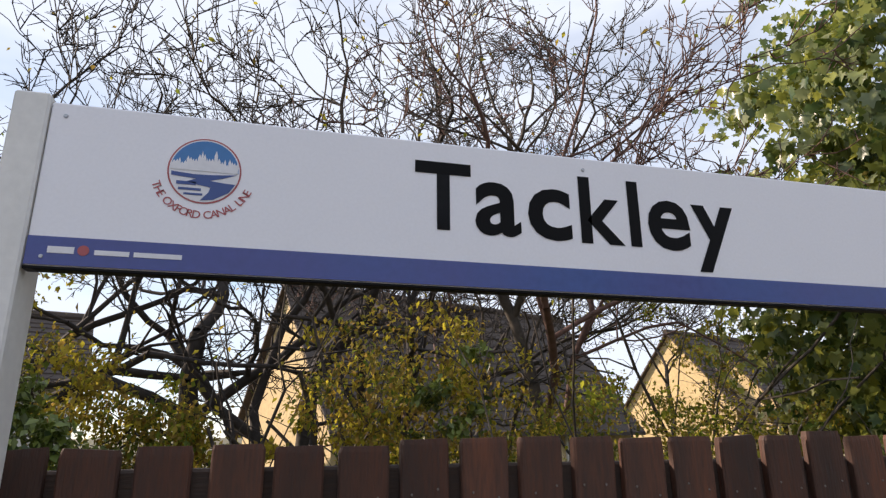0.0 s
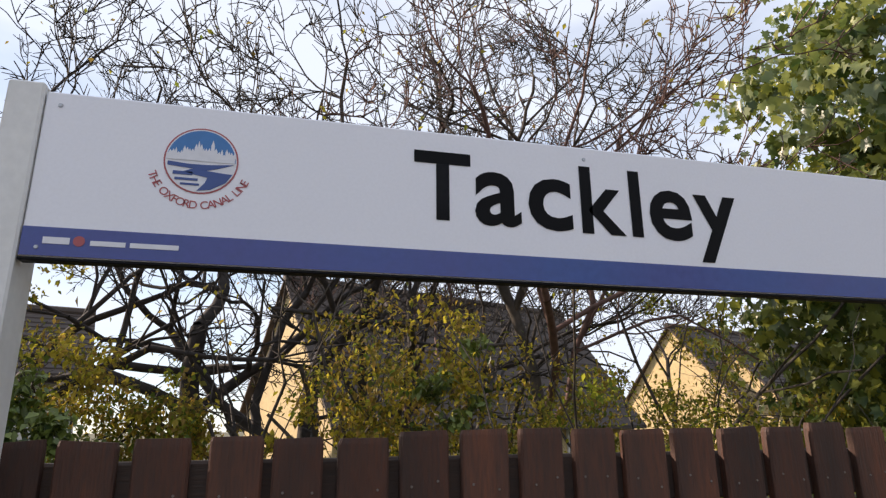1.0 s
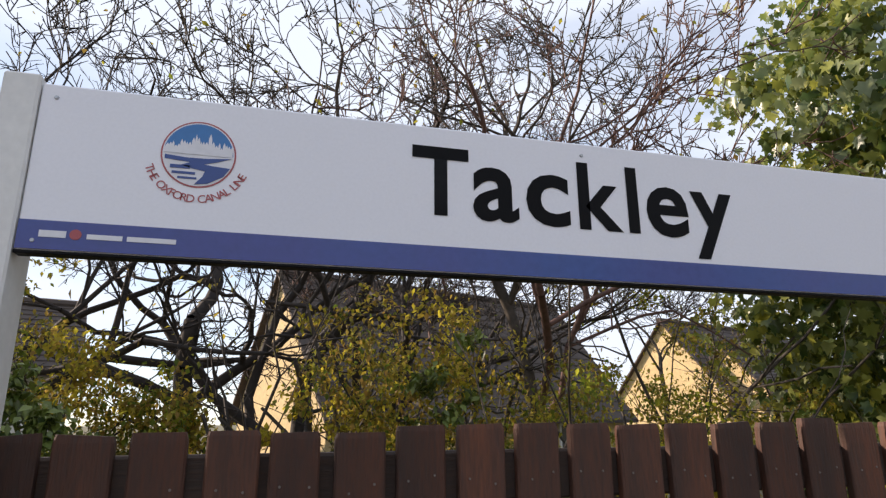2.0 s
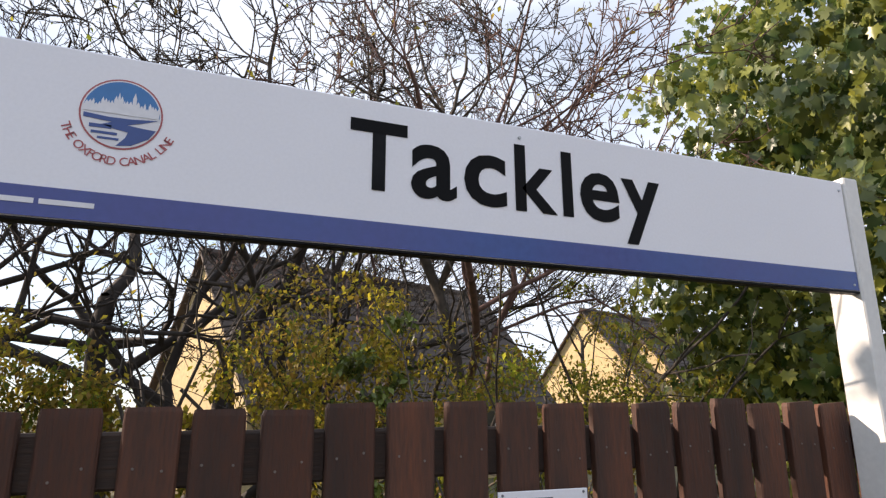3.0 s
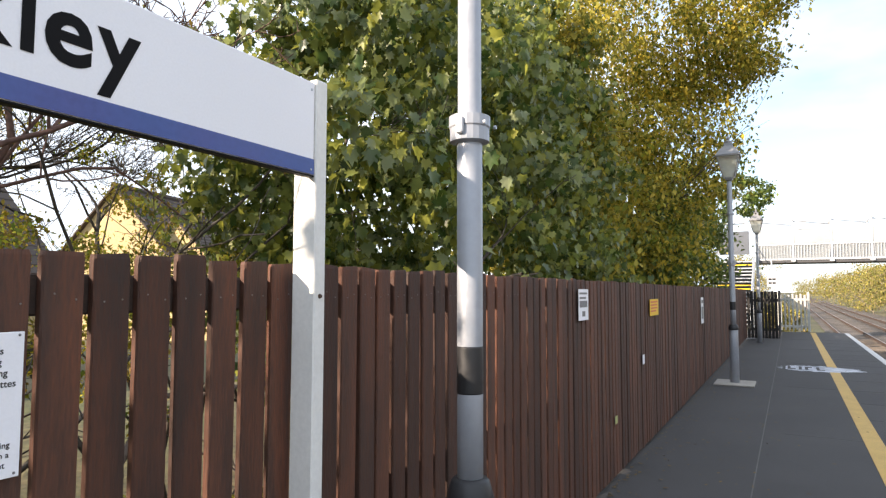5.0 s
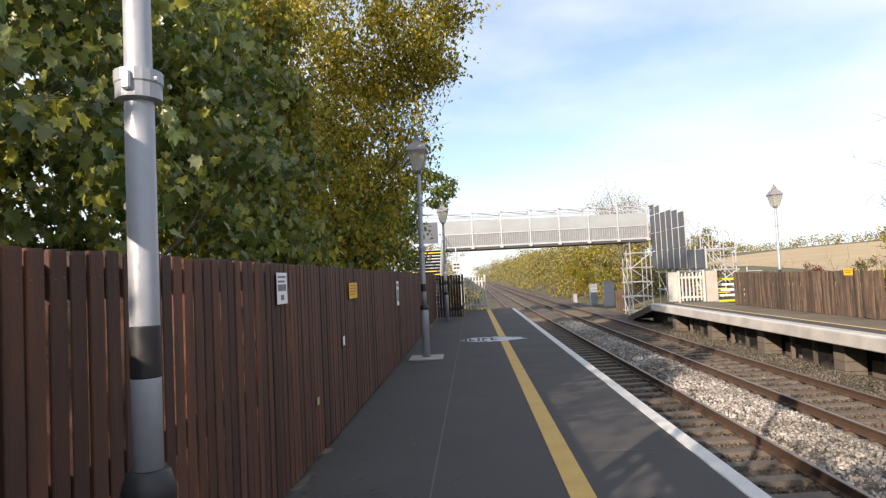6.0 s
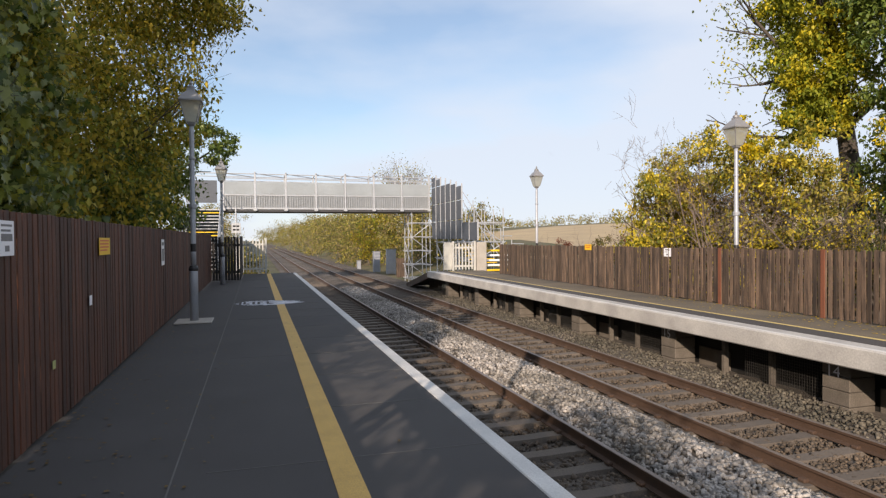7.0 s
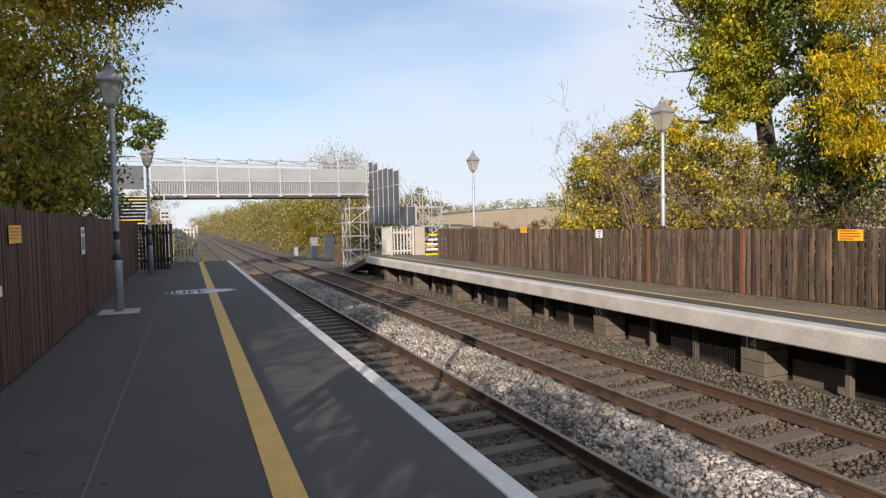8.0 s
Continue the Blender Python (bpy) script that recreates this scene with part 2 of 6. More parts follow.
M_WINDOW = material("window_glass", (0.05, 0.06, 0.07), 0.08, 5, 0.1, 2, 0.1, 0.0)
M_GRASS = material("rough_grass", (0.075, 0.080, 0.030), 0.95, 8, 0.4, 0.4, 0.3, 0.6, second=(0.12, 0.095, 0.05), bump_dist=0.05)
M_STUBBLE = material("stubble", (0.40, 0.30, 0.17), 0.95, 3, 0.2, 0.05, 0.2, 0.3, second=(0.32, 0.24, 0.14))
L_SYC = leaf_material("sycamore_leaves", [(0.30, 0.36, 0.055), (0.05, 0.10, 0.024), (0.34, 0.37, 0.11), (0.045, 0.09, 0.022), (0.40, 0.39, 0.07), (0.05, 0.10, 0.024), (0.34, 0.38, 0.20), (0.045, 0.09, 0.022)], 0.30, 0.46, 0.30)
L_GOLD = leaf_material("golden_leaves", [(0.62, 0.50, 0.06), (0.22, 0.27, 0.04), (0.68, 0.48, 0.07), (0.06, 0.10, 0.020), (0.50, 0.42, 0.07), (0.08, 0.13, 0.022), (0.56, 0.29, 0.06)], 0.42, 0.42, 0.5)
L_MAPLE = leaf_material("maple_leaves", [(0.54, 0.50, 0.07), (0.20, 0.25, 0.04), (0.64, 0.48, 0.08), (0.08, 0.12, 0.025), (0.50, 0.40, 0.07), (0.50, 0.25, 0.06)], 0.42, 0.42, 0.5)
L_YELLOW = leaf_material("bright_yellow_leaves", [(0.72, 0.50, 0.012), (0.46, 0.38, 0.02), (0.80, 0.55, 0.015), (0.26, 0.26, 0.022), (0.66, 0.45, 0.015), (0.13, 0.15, 0.02)], 0.5, 0.32, 0.55)
L_ASH = leaf_material("ash_leaves", [(0.30, 0.32, 0.03), (0.10, 0.15, 0.022), (0.54, 0.44, 0.03), (0.14, 0.19, 0.026), (0.34, 0.34, 0.035), (0.075, 0.11, 0.018)], 0.5, 0.3, 0.75)
L_HEDGE = leaf_material("hedge_leaves", [(0.26, 0.33, 0.04), (0.47, 0.44, 0.05), (0.10, 0.16, 0.026), (0.30, 0.19, 0.05), (0.56, 0.47, 0.05), (0.07, 0.11, 0.022), (0.31, 0.36, 0.045)], 0.5, 0.6)
L_IVY = leaf_material("ivy_leaves", [(0.04, 0.085, 0.02), (0.10, 0.16, 0.035), (0.20, 0.25, 0.05), (0.03, 0.06, 0.016), (0.13, 0.19, 0.04)], 0.32, 0.26)
L_BRAMBLE = leaf_material("bramble_leaves", [(0.10, 0.11, 0.03), (0.18, 0.11, 0.045), (0.075, 0.09, 0.024), (0.26, 0.18, 0.06), (0.13, 0.07, 0.035)], 0.6, 0.35)
L_RUST = leaf_material("autumn_bush_leaves", [(0.50, 0.43, 0.06), (0.24, 0.27, 0.04), (0.66, 0.49, 0.05), (0.11, 0.14, 0.026), (0.42, 0.33, 0.08), (0.15, 0.18, 0.032)], 0.5, 0.24, 0.72)
L_DOCK = leaf_material("dock_seed_heads", [(0.20, 0.065, 0.035), (0.13, 0.045, 0.03), (0.26, 0.12, 0.06)], 0.7, 0.2)
L_FAR = leaf_material("far_leaves", [(0.30, 0.30, 0.055), (0.07, 0.09, 0.025), (0.42, 0.33, 0.08), (0.10, 0.13, 0.03), (0.32, 0.23, 0.12), (0.06, 0.08, 0.022), (0.30, 0.31, 0.05)], 0.6, 0.18, 0.6)
L_FALLEN = leaf_material("fallen_leaves", [(0.12, 0.07, 0.03), (0.17, 0.11, 0.04), (0.08, 0.05, 0.03)], 0.7, 0.1)
L_FALLEN_Y = leaf_material("fallen_yellow_leaves", [(0.55, 0.36, 0.02), (0.40, 0.28, 0.03)], 0.7, 0.1)


# ---------- builders ----------
class Shape:
    """Vertices and faces of one mesh."""

    def __init__(self):
        self.v, self.f, self.n = [], [], 0

    def add(self, verts, faces):
        n = len(self.v)
        self.v.extend(verts)
        self.f.extend([tuple(i + n for i in f) for f in faces])
        return self

    def quad(self, a, b, c, d):
        return self.add([a, b, c, d], [(0, 1, 2, 3)])

    def box(self, x0, x1, y0, y1, z0, z1, c=0.0):
        if x1 < x0: x0, x1 = x1, x0
        if y1 < y0: y0, y1 = y1, y0
        if z1 < z0: z0, z1 = z1, z0
        if c <= 0:
            v = [(x, y, z) for z in (z0, z1) for y in (y0, y1) for x in (x0, x1)]
            return self.add(v, [(0, 2, 3, 1), (4, 5, 7, 6), (0, 1, 5, 4), (2, 6, 7, 3), (0, 4, 6, 2), (1, 3, 7, 5)])
        c = min(c, 0.45 * (x1 - x0), 0.45 * (y1 - y0), 0.45 * (z1 - z0))
        lo, hi = (x0, y0, z0), (x1, y1, z1)
        verts, idx = [], {}
        for sx in (0, 1):
            for sy in (0, 1):
                for sz in (0, 1):
                    s = (sx, sy, sz)
                    for ax in range(3):
                        p = []
                        for k in range(3):
                            e = hi[k] if s[k] else lo[k]
                            p.append(e if k == ax else e + (-c if s[k] else c))
                        idx[(s, ax)] = len(verts)
                        verts.append(tuple(p))
        faces = []
        for ax in range(3):
            a, b = (ax + 1) % 3, (ax + 2) % 3
            for sd in (0, 1):
                loop = []
                for u, w in ((0, 0), (1, 0), (1, 1), (0, 1)):
                    s = [0, 0, 0]
                    s[ax], s[a], s[b] = sd, u, w
                    loop.append(idx[(tuple(s), ax)])
                faces.append(tuple(loop if sd else loop[::-1]))
            for u in (0, 1):
                for w in (0, 1):
                    s0, s1 = [0, 0, 0], [0, 0, 0]
                    s0[ax], s1[ax] = 0, 1
                    s0[a] = s1[a] = u
                    s0[b] = s1[b] = w
                    s0, s1 = tuple(s0), tuple(s1)
                    q = [idx[(s0, a)], idx[(s1, a)], idx[(s1, b)], idx[(s0, b)]]
                    faces.append(tuple(q if u != w else q[::-1]))
        for s in [(x, y, z) for x in (0, 1) for y in (0, 1) for z in (0, 1)]:
            q = [idx[(s, 0)], idx[(s, 1)], idx[(s, 2)]]
            faces.append(tuple(q if sum(s) % 2 else q[::-1]))
        return self.add(verts, faces)

    def tube(self, p0, p1, r0, r1=None, seg=8, caps=True):
        r1 = r0 if r1 is None else r1
        p0, p1 = Vector(p0), Vector(p1)
        d = (p1 - p0)
        if d.length < 1e-6:
            return self
        d.normalize()
        u = d.cross(Vector((0, 0, 1)) if abs(d.z) < 0.9 else Vector((1, 0, 0))).normalized()
        w = d.cross(u)
        ring = []
        for p, r in ((p0, r0), (p1, r1)):
            for i in range(seg):
                a = 2 * math.pi * i / seg
                ring.append(tuple(p + (u * math.cos(a) + w * math.sin(a)) * r))
        faces = [(i, (i + 1) % seg, seg + (i + 1) % seg, seg + i) for i in range(seg)]
        if caps:
            faces += [tuple(range(seg))[::-1], tuple(range(seg, 2 * seg))]
        return self.add(ring, faces)

    def turned(self, profile, seg=16, centre=(0, 0), start=0.0):
        """A body of revolution about z from (radius, height) pairs."""
        ring = []
        for r, z in profile:
            for i in range(seg):
                a = start + 2 * math.pi * i / seg
                ring.append((centre[0] + r * math.cos(a), centre[1] + r * math.sin(a), z))
        k = len(profile)
        faces = [(j * seg + i, j * seg + (i + 1) % seg, (j + 1) * seg + (i + 1) % seg, (j + 1) * seg + i) for j in range(k - 1) for i in range(seg)]
        faces += [tuple(range(seg))[::-1], tuple(range((k - 1) * seg, k * seg))]
        return self.add(ring, faces)

    def plate(self, outline, y0, y1):
        """A flat body with an outline in x and z, from y0 (front) to y1."""
        k = len(outline)
        v = [(x, y0, z) for x, z in outline] + [(x, y1, z) for x, z in outline]
        f = [tuple(range(k)), tuple(range(k, 2 * k))[::-1]] + [(i, k + i, k + (i + 1) % k, (i + 1) % k) for i in range(k)]
        return self.add(v, f)

    def mesh(self, name, mat, smooth=False):
        me = bpy.data.meshes.new(name)
        me.from_pydata(self.v, [], self.f)
        me.materials.append(mat)
        if smooth:
            me.polygons.foreach_set("use_smooth", [True] * len(me.polygons))
        me.update()
        return me


def part(name, shape, mat, parent=None, label="", smooth=False, at=None):
    me = shape if isinstance(shape, bpy.types.Mesh) else shape.mesh(name, mat, smooth)
    ob = new(name, me)
    if parent is not None:
        ob.parent = parent
    if at is not None:
        ob.location = at
    if label:
        ob["label"] = label
    return ob


def thing(name, at, label, category, group="", kind=""):
    ob = new(name)
    ob.location = at
    ob.empty_display_size = 0.1
    return tagged(ob, label, category, group, kind)


def structure(name, shape, mat, label, category, smooth=False):
    return tagged(part(name, shape, mat, smooth=smooth), label, category, "", "structure")


def array_mesh(name, verts, faces, mat, smooth=False):
    """A mesh from arrays of vertices and equal-sized faces."""
    verts, faces = np.asarray(verts, np.float32), np.asarray(faces, np.int32)
    me = bpy.data.meshes.new(name)
    me.vertices.add(len(verts))
    me.vertices.foreach_set("co", verts.ravel())
    k = faces.shape[1]
    me.loops.add(faces.size)
    me.loops.foreach_set("vertex_index", faces.ravel())
    me.polygons.add(len(faces))
    me.polygons.foreach_set("loop_start", np.arange(0, faces.size, k, dtype=np.int32))
    me.polygons.foreach_set("loop_total", np.full(len(faces), k, np.int32))
    if smooth:
        me.polygons.foreach_set("use_smooth", np.ones(len(faces), bool))
    me.materials.append(mat)
    me.update(calc_edges=True)
    me.validate()
    return me


# ---------- trees ----------
def grow(rs, start, way, length, radius, depth, spread=0.6, kids=(2, 4), bend=0.25, lift=0.05, shrink=0.68, steps=4, thin=0.62, out=None, tips=None, droop=0.0):
    """Limbs as chains of (p0, p1, r0, r1, depth), and the ends of the last ones."""
    if out is None:
        out, tips = [], []
    p, d = Vector(start), Vector(way).normalized()
    radius = max(radius, 0.0042)
    nodes = []
    for i in range(steps):
        j = Vector((rs.gauss(0, 1), rs.gauss(0, 1), rs.gauss(0, 1))) * bend
        d = (d + j * 0.5 + Vector((0, 0, lift - droop))).normalized()
        q = p + d * (length / steps) * rs.uniform(0.8, 1.2)
        r0 = radius * (1 - (1 - thin) * i / steps)
        r1 = max(0.0028, radius * (1 - (1 - thin) * (i + 1) / steps))
        out.append((p, q, r0, r1, depth))
        nodes.append((q.copy(), d.copy(), r1))
        p = q
    if depth <= 0:
        tips.append((p, d))
        return out, tips
    n = rs.randint(*kids)
    for k in range(n):
        at, dd, rr = nodes[-1] if k == 0 else nodes[rs.randint(max(0, steps // 3), steps - 1)]
        side = Vector((rs.gauss(0, 1), rs.gauss(0, 1), rs.gauss(0, 0.8))).normalized()
        nd = (dd * (1 - spread) + side * spread * (0.6 if k == 0 else 1.1)).normalized()
        grow(rs, at, nd, length * shrink * rs.uniform(0.75, 1.2), rr * (0.85 if k == 0 else 0.62), depth - 1, spread, kids, bend, lift, shrink, steps, thin, out, tips, droop)
    return out, tips


def limbs_mesh(name, segs, mat, sides=(3, 3, 4, 5, 7, 8)):
    verts, faces = [], []
    for p0, p1, r0, r1, dep in segs:
        s = sides[min(dep, len(sides) - 1)]
        d = (p1 - p0)
        if d.length < 1e-5:
            continue
        d.normalize()
        u = d.cross(Vector((0.31, 0.17, 0.93))).normalized()
        w = d.cross(u)
        n = len(verts)
        for p, r in ((p0, r0 * 1.02), (p1, r1)):
            for i in range(s):
                a = 2 * math.pi * i / s
                verts.append(p + (u * math.cos(a) + w * math.sin(a)) * r)
        faces += [(n + i, n + (i + 1) % s, n + s + (i + 1) % s, n + s + i) for i in range(s)]
    return array_mesh(name, [tuple(v) for v in verts], faces, mat, smooth=True)


LEAF_OUTLINES = {
    "lobed": [(0, 0.06), (0.32, -0.08), (0.36, 0.14), (0.60, 0.30), (0.38, 0.44), (0.46, 0.76), (0.20, 0.66), (0.0, 1.02), (-0.20, 0.66), (-0.46, 0.76), (-0.38, 0.44), (-0.60, 0.30), (-0.36, 0.14), (-0.32, -0.08)],
    "oval": [(0, 0), (0.29, 0.42), (0, 1), (-0.29, 0.42)],
    "long": [(0, 0), (0.13, 0.35), (0, 1), (-0.13, 0.35)],
}


def leaves_mesh(name, rs, spots, size, mat, shape="oval", droop=0.55, vary=0.35):
    """One leaf at each spot: a folded, hanging blade of its own turn and size."""
    base = np.array(LEAF_OUTLINES[shape], float)
    k = len(base)
    n = len(spots)
    spots = np.asarray(spots, float).reshape(-1, 3)
    a = rs.uniform(0, 2 * np.pi, n)
    tilt = rs.normal(-droop, 0.55, n)
    ln = np.stack([np.cos(a) * np.cos(tilt), np.sin(a) * np.cos(tilt), np.sin(tilt)], 1)
    side = np.cross(ln, np.array([0, 0, 1.0]))
    side /= np.linalg.norm(side, axis=1)[:, None] + 1e-6
    up = np.cross(side, ln)
    roll = rs.normal(0, 0.5, n)[:, None]
    side, up = side * np.cos(roll) + up * np.sin(roll), up * np.cos(roll) - side * np.sin(roll)
    sz = size * (1 + vary * rs.uniform(-1, 1, n))[:, None, None]
    fold = 0.22
    local = base[None, :, :]
    pts = spots[:, None, :] + sz * (side[:, None, :] * local[..., 0:1] + ln[:, None, :] * (local[..., 1:2] - 0.2)
                                  + up[:, None, :] * (np.abs(local[..., 0:1]) * fold - 0.16 * local[..., 1:2] ** 2))
    mid = spots[:, None, :] + sz * (ln[:, None, :] * (0.42 - 0.2) + up[:, None, :] * (-0.06))
    allp = np.concatenate([pts, mid], 1).reshape(-1, 3)
    idx = np.arange(n)[:, None] * (k + 1)
    tri = np.array([(i, (i + 1) % k, k) for i in range(k)])
    faces = (idx[:, :, None] + tri[None]).reshape(-1, 3)
    return array_mesh(name, allp, faces, mat)


def clump_spots(rs, centres, per, radius, flat=0.8):
    c = np.repeat(np.asarray(centres, float).reshape(-1, 3), per, axis=0)
    return c + rs.normal(0, 1, c.shape) * np.array([radius, radius, radius * flat])


def text_mesh(name, body, mat, height, width=None, bold=0.0, depth=0.0008, tall=None):
    """Lettering in the x-z plane, facing -y, with its lower left corner at the origin."""
    cu = bpy.data.curves.new(name, "FONT")
    cu.body, cu.size, cu.offset, cu.extrude, cu.resolution_u = body, 1.0, bold, 0.0, 4
    tmp = bpy.data.objects.new(name, cu)
    scene.collection.objects.link(tmp)
    me = bpy.data.meshes.new_from_object(tmp.evaluated_get(bpy.context.evaluated_depsgraph_get()))
    bpy.data.objects.remove(tmp)
    co = np.array([v.co[:] for v in me.vertices])
    lo, hi = co.min(0), co.max(0)
    sz = height
    sx = sz if width is None else width / (hi[0] - lo[0])
    for v, c in zip(me.vertices, co):
        v.co = ((c[0] - lo[0]) * sx, -depth, c[1] * sz if tall is None else (c[1] - lo[1]) / (hi[1] - lo[1]) * tall)
    me.materials.clear()
    me.materials.append(mat)
    me.name = name
    return me, (hi[0] - lo[0]) * sx


# ---------- ground ----------
EDGE = -3.49         # near platform's edge
RAILS = (-4.165, -5.667, -7.42, -8.88)
RAIL_Z = -0.95
BED_Z = -1.13
FAR_EDGE = -9.63
FAR_FENCE = -12.02


def ground_height(x, y):
    h = -1.25
    if y > 0.05:
        h = -0.9 + 0.12 * min(8.0, y)                      # bank behind the near fence
        h = min(h, -0.1)
    if y < -13:
        h = -1.1 + min(1.0, (-13 - y) / 3.0) * 0.9
    if y < -40:
        t = min(1.0, (-40 - y) / 260.0)
        h += 14.0 * t * t * (3 - 2 * t)
    if y < -4 and x > 60 and y > -40:
        t = min(1.0, max(0.0, (-14 - y) / 6.0))
        h += 1.6 * t
    return h


gx = [-3000, -1200, -500, -200, -90, -40, -20, -12, -8, -4, 0, 4, 8, 12, 16, 20, 25, 30, 36, 44, 55, 70, 90, 120, 170, 250, 400, 700, 1300, 3000]
gy = [-3000, -1300, -700, -420, -300, -250, -200, -160, -120, -90, -70, -55, -45, -40, -32, -26, -22, -18, -15.5, -14, -13, -11, -4, 0.04, 0.08, 1, 2, 4, 6, 9, 14, 22, 40, 80, 200, 600, 3000]
g = Shape()
g.v = [(x, y, ground_height(x, y)) for y in gy for x in gx]
nx = len(gx)
g.f = [(j * nx + i, j * nx + i + 1, (j + 1) * nx + i + 1, (j + 1) * nx + i) for j in range(len(gy) - 1) for i in range(nx - 1)]
structure("ground", g, M_GRASS, "rough autumn grass and stubble field rising to the horizon", "ground", smooth=True)

# ballast bed with shoulders, slightly heaped between the tracks
rs = np.random.RandomState(4)
b = Shape()
prof = [(-3.56, BED_Z - 0.05), (-4.0, BED_Z - 0.045), (-5.75, BED_Z - 0.045), (-6.1, BED_Z + 0.10), (-6.65, BED_Z + 0.15), (-6.95, BED_Z + 0.10), (-7.25, BED_Z - 0.045), (-9.05, BED_Z - 0.045), (-9.5, BED_Z + 0.06), (-10.3, BED_Z + 0.08), (-10.9, BED_Z)]
xs = list(np.arange(-12, 60, 0.5)) + list(np.arange(60, 420, 12))
b.v = [(x, y, z + (rs.uniform(-0.02, 0.02) if x < 60 else 0)) for x in xs for y, z in prof]
k = len(prof)
b.f = [(i * k + j, (i + 1) * k + j, (i + 1) * k + j + 1, i * k + j + 1) for i in range(len(xs) - 1) for j in range(k - 1)]
structure("ballast_bed", b, M_BALLAST, "grey stone railway ballast bed under two tracks", "ballast", smooth=True)

# ---------- near platform ----------
PLAT_X0, PLAT_X1 = -14.0, 31.0
p = Shape().box(PLAT_X0, PLAT_X1, EDGE + 0.16, 0.35, -0.16, 0.0)
structure("platform_near", p, M_ASPHALT, "dark grey asphalt station platform surface in tree shade", "platform")
structure("platform_wall_near", Shape().box(PLAT_X0, PLAT_X1 - 0.1, EDGE + 0.3, EDGE + 0.62, -1.4, -0.162), M_CONCRETE, "concrete wall under the platform edge", "platform wall")
line = structure("platform_edge_line", Shape().box(PLAT_X0, PLAT_X1, EDGE, EDGE + 0.158, -0.16, 0.003, 0.012), M_WHITE_LINE, "worn white painted platform edge coping", "edge line")
structure("platform_yellow_line", Shape().box(PLAT_X0, PLAT_X1 - 0.3, -2.297, -2.110, 0.0005, 0.004), M_YELLOW, "ochre yellow painted safety line on the asphalt", "painted line")
M_JOINT = material("asphalt_joint", (0.13, 0.125, 0.12), 0.9, 60, 0.2, 3, 0.3, 0.1)
j = Shape().box(PLAT_X0, PLAT_X1 - 2, -1.094, -1.082, 0.0005, 0.003)
structure("asphalt_joint_long", j, M_JOINT, "thin pale joint running along the asphalt", "asphalt joint")
for i in range(20):
    x = -1.55 + i * 1.45
    j = Shape().box(x, x + 0.008, EDGE + 0.165, -2.30, 0.0005, 0.003)
    structure("asphalt_joint_cross", j, M_JOINT, "thin pale joint running across the asphalt", "asphalt joint")
    if i % 3 == 1:
        structure("asphalt_joint_cross", Shape().box(x - 0.012, x - 0.004, -2.107, -1.30, 0.0005, 0.003), M_JOINT, "thin pale joint running across the asphalt", "asphalt joint")

# ---------- far platform ----------
FP0, FP1 = -6.0, 29.5
structure("platform_far", Shape().box(FP0, FP1, FAR_FENCE - 0.4, FAR_EDGE - 0.45, -0.14, 0.0), M_ASPHALT_FAR, "worn brown-grey asphalt surface of the opposite platform", "platform")
structure("platform_coping_far", Shape().box(FP0, FP1, FAR_EDGE - 0.446, FAR_EDGE, -0.30, 0.006, 0.02), M_COPING, "pale concrete coping of the opposite platform", "coping")
structure("platform_yellow_line_far", Shape().box(FP0, FP1 - 0.3, -10.66, -10.57, 0.001, 0.006), M_YELLOW_OLD, "thin yellow safety line on the opposite platform", "painted line")
structure("platform_strip_far", Shape().box(FP0, FP1 - 0.2, -10.568, FAR_EDGE - 0.448, 0.0005, 0.004), M_ASPHALT, "dark asphalt strip along the opposite platform edge", "platform")
structure("platform_edge_line_far", Shape().box(FP0, FP1 - 0.1, FAR_EDGE - 0.13, FAR_EDGE - 0.03, 0.0065, 0.0095), M_WHITE_LINE, "white painted line along the opposite platform edge", "painted line")
# wall coloured as the unlit void behind the piers
structure("platform_back_wall_far", Shape().box(FP0, FP1 - 0.3, -10.75, -10.62, -1.4, -0.142), M_VOID_SHADE, "near-black wall standing in for the shade under the opposite platform", "platform wall")


# ---------- tracks ----------
def rail(y, x0, x1):
    root = thing("rail", (0, y, RAIL_Z), "rusty steel running rail with a worn bright top", "rail", "rails of the two tracks")
    s = Shape()
    out = [(-0.070, -0.155), (0.070, -0.155), (0.070, -0.143), (0.014, -0.125), (0.010, -0.045), (0.034, -0.034), (0.034, -0.006), (-0.034, -0.006), (-0.034, -0.034), (-0.010, -0.045), (-0.014, -0.125), (-0.070, -0.143)]
    k = len(out)
    s.add([(x, a, z) for x in (x0, x1) for a, z in out], [tuple(range(k))[::-1], tuple(range(k, 2 * k))] + [(i, (i + 1) % k, k + (i + 1) % k, k + i) for i in range(k)])
    part("web", s, M_RAIL_SIDE, root)
    part("head", Shape().box(x0, x1, -0.030, 0.030, -0.0058, 0.002, 0.003), M_RAIL_TOP, root, "worn bright rail head")
    return root


for y in RAILS:
    rail(y, -14, 420)


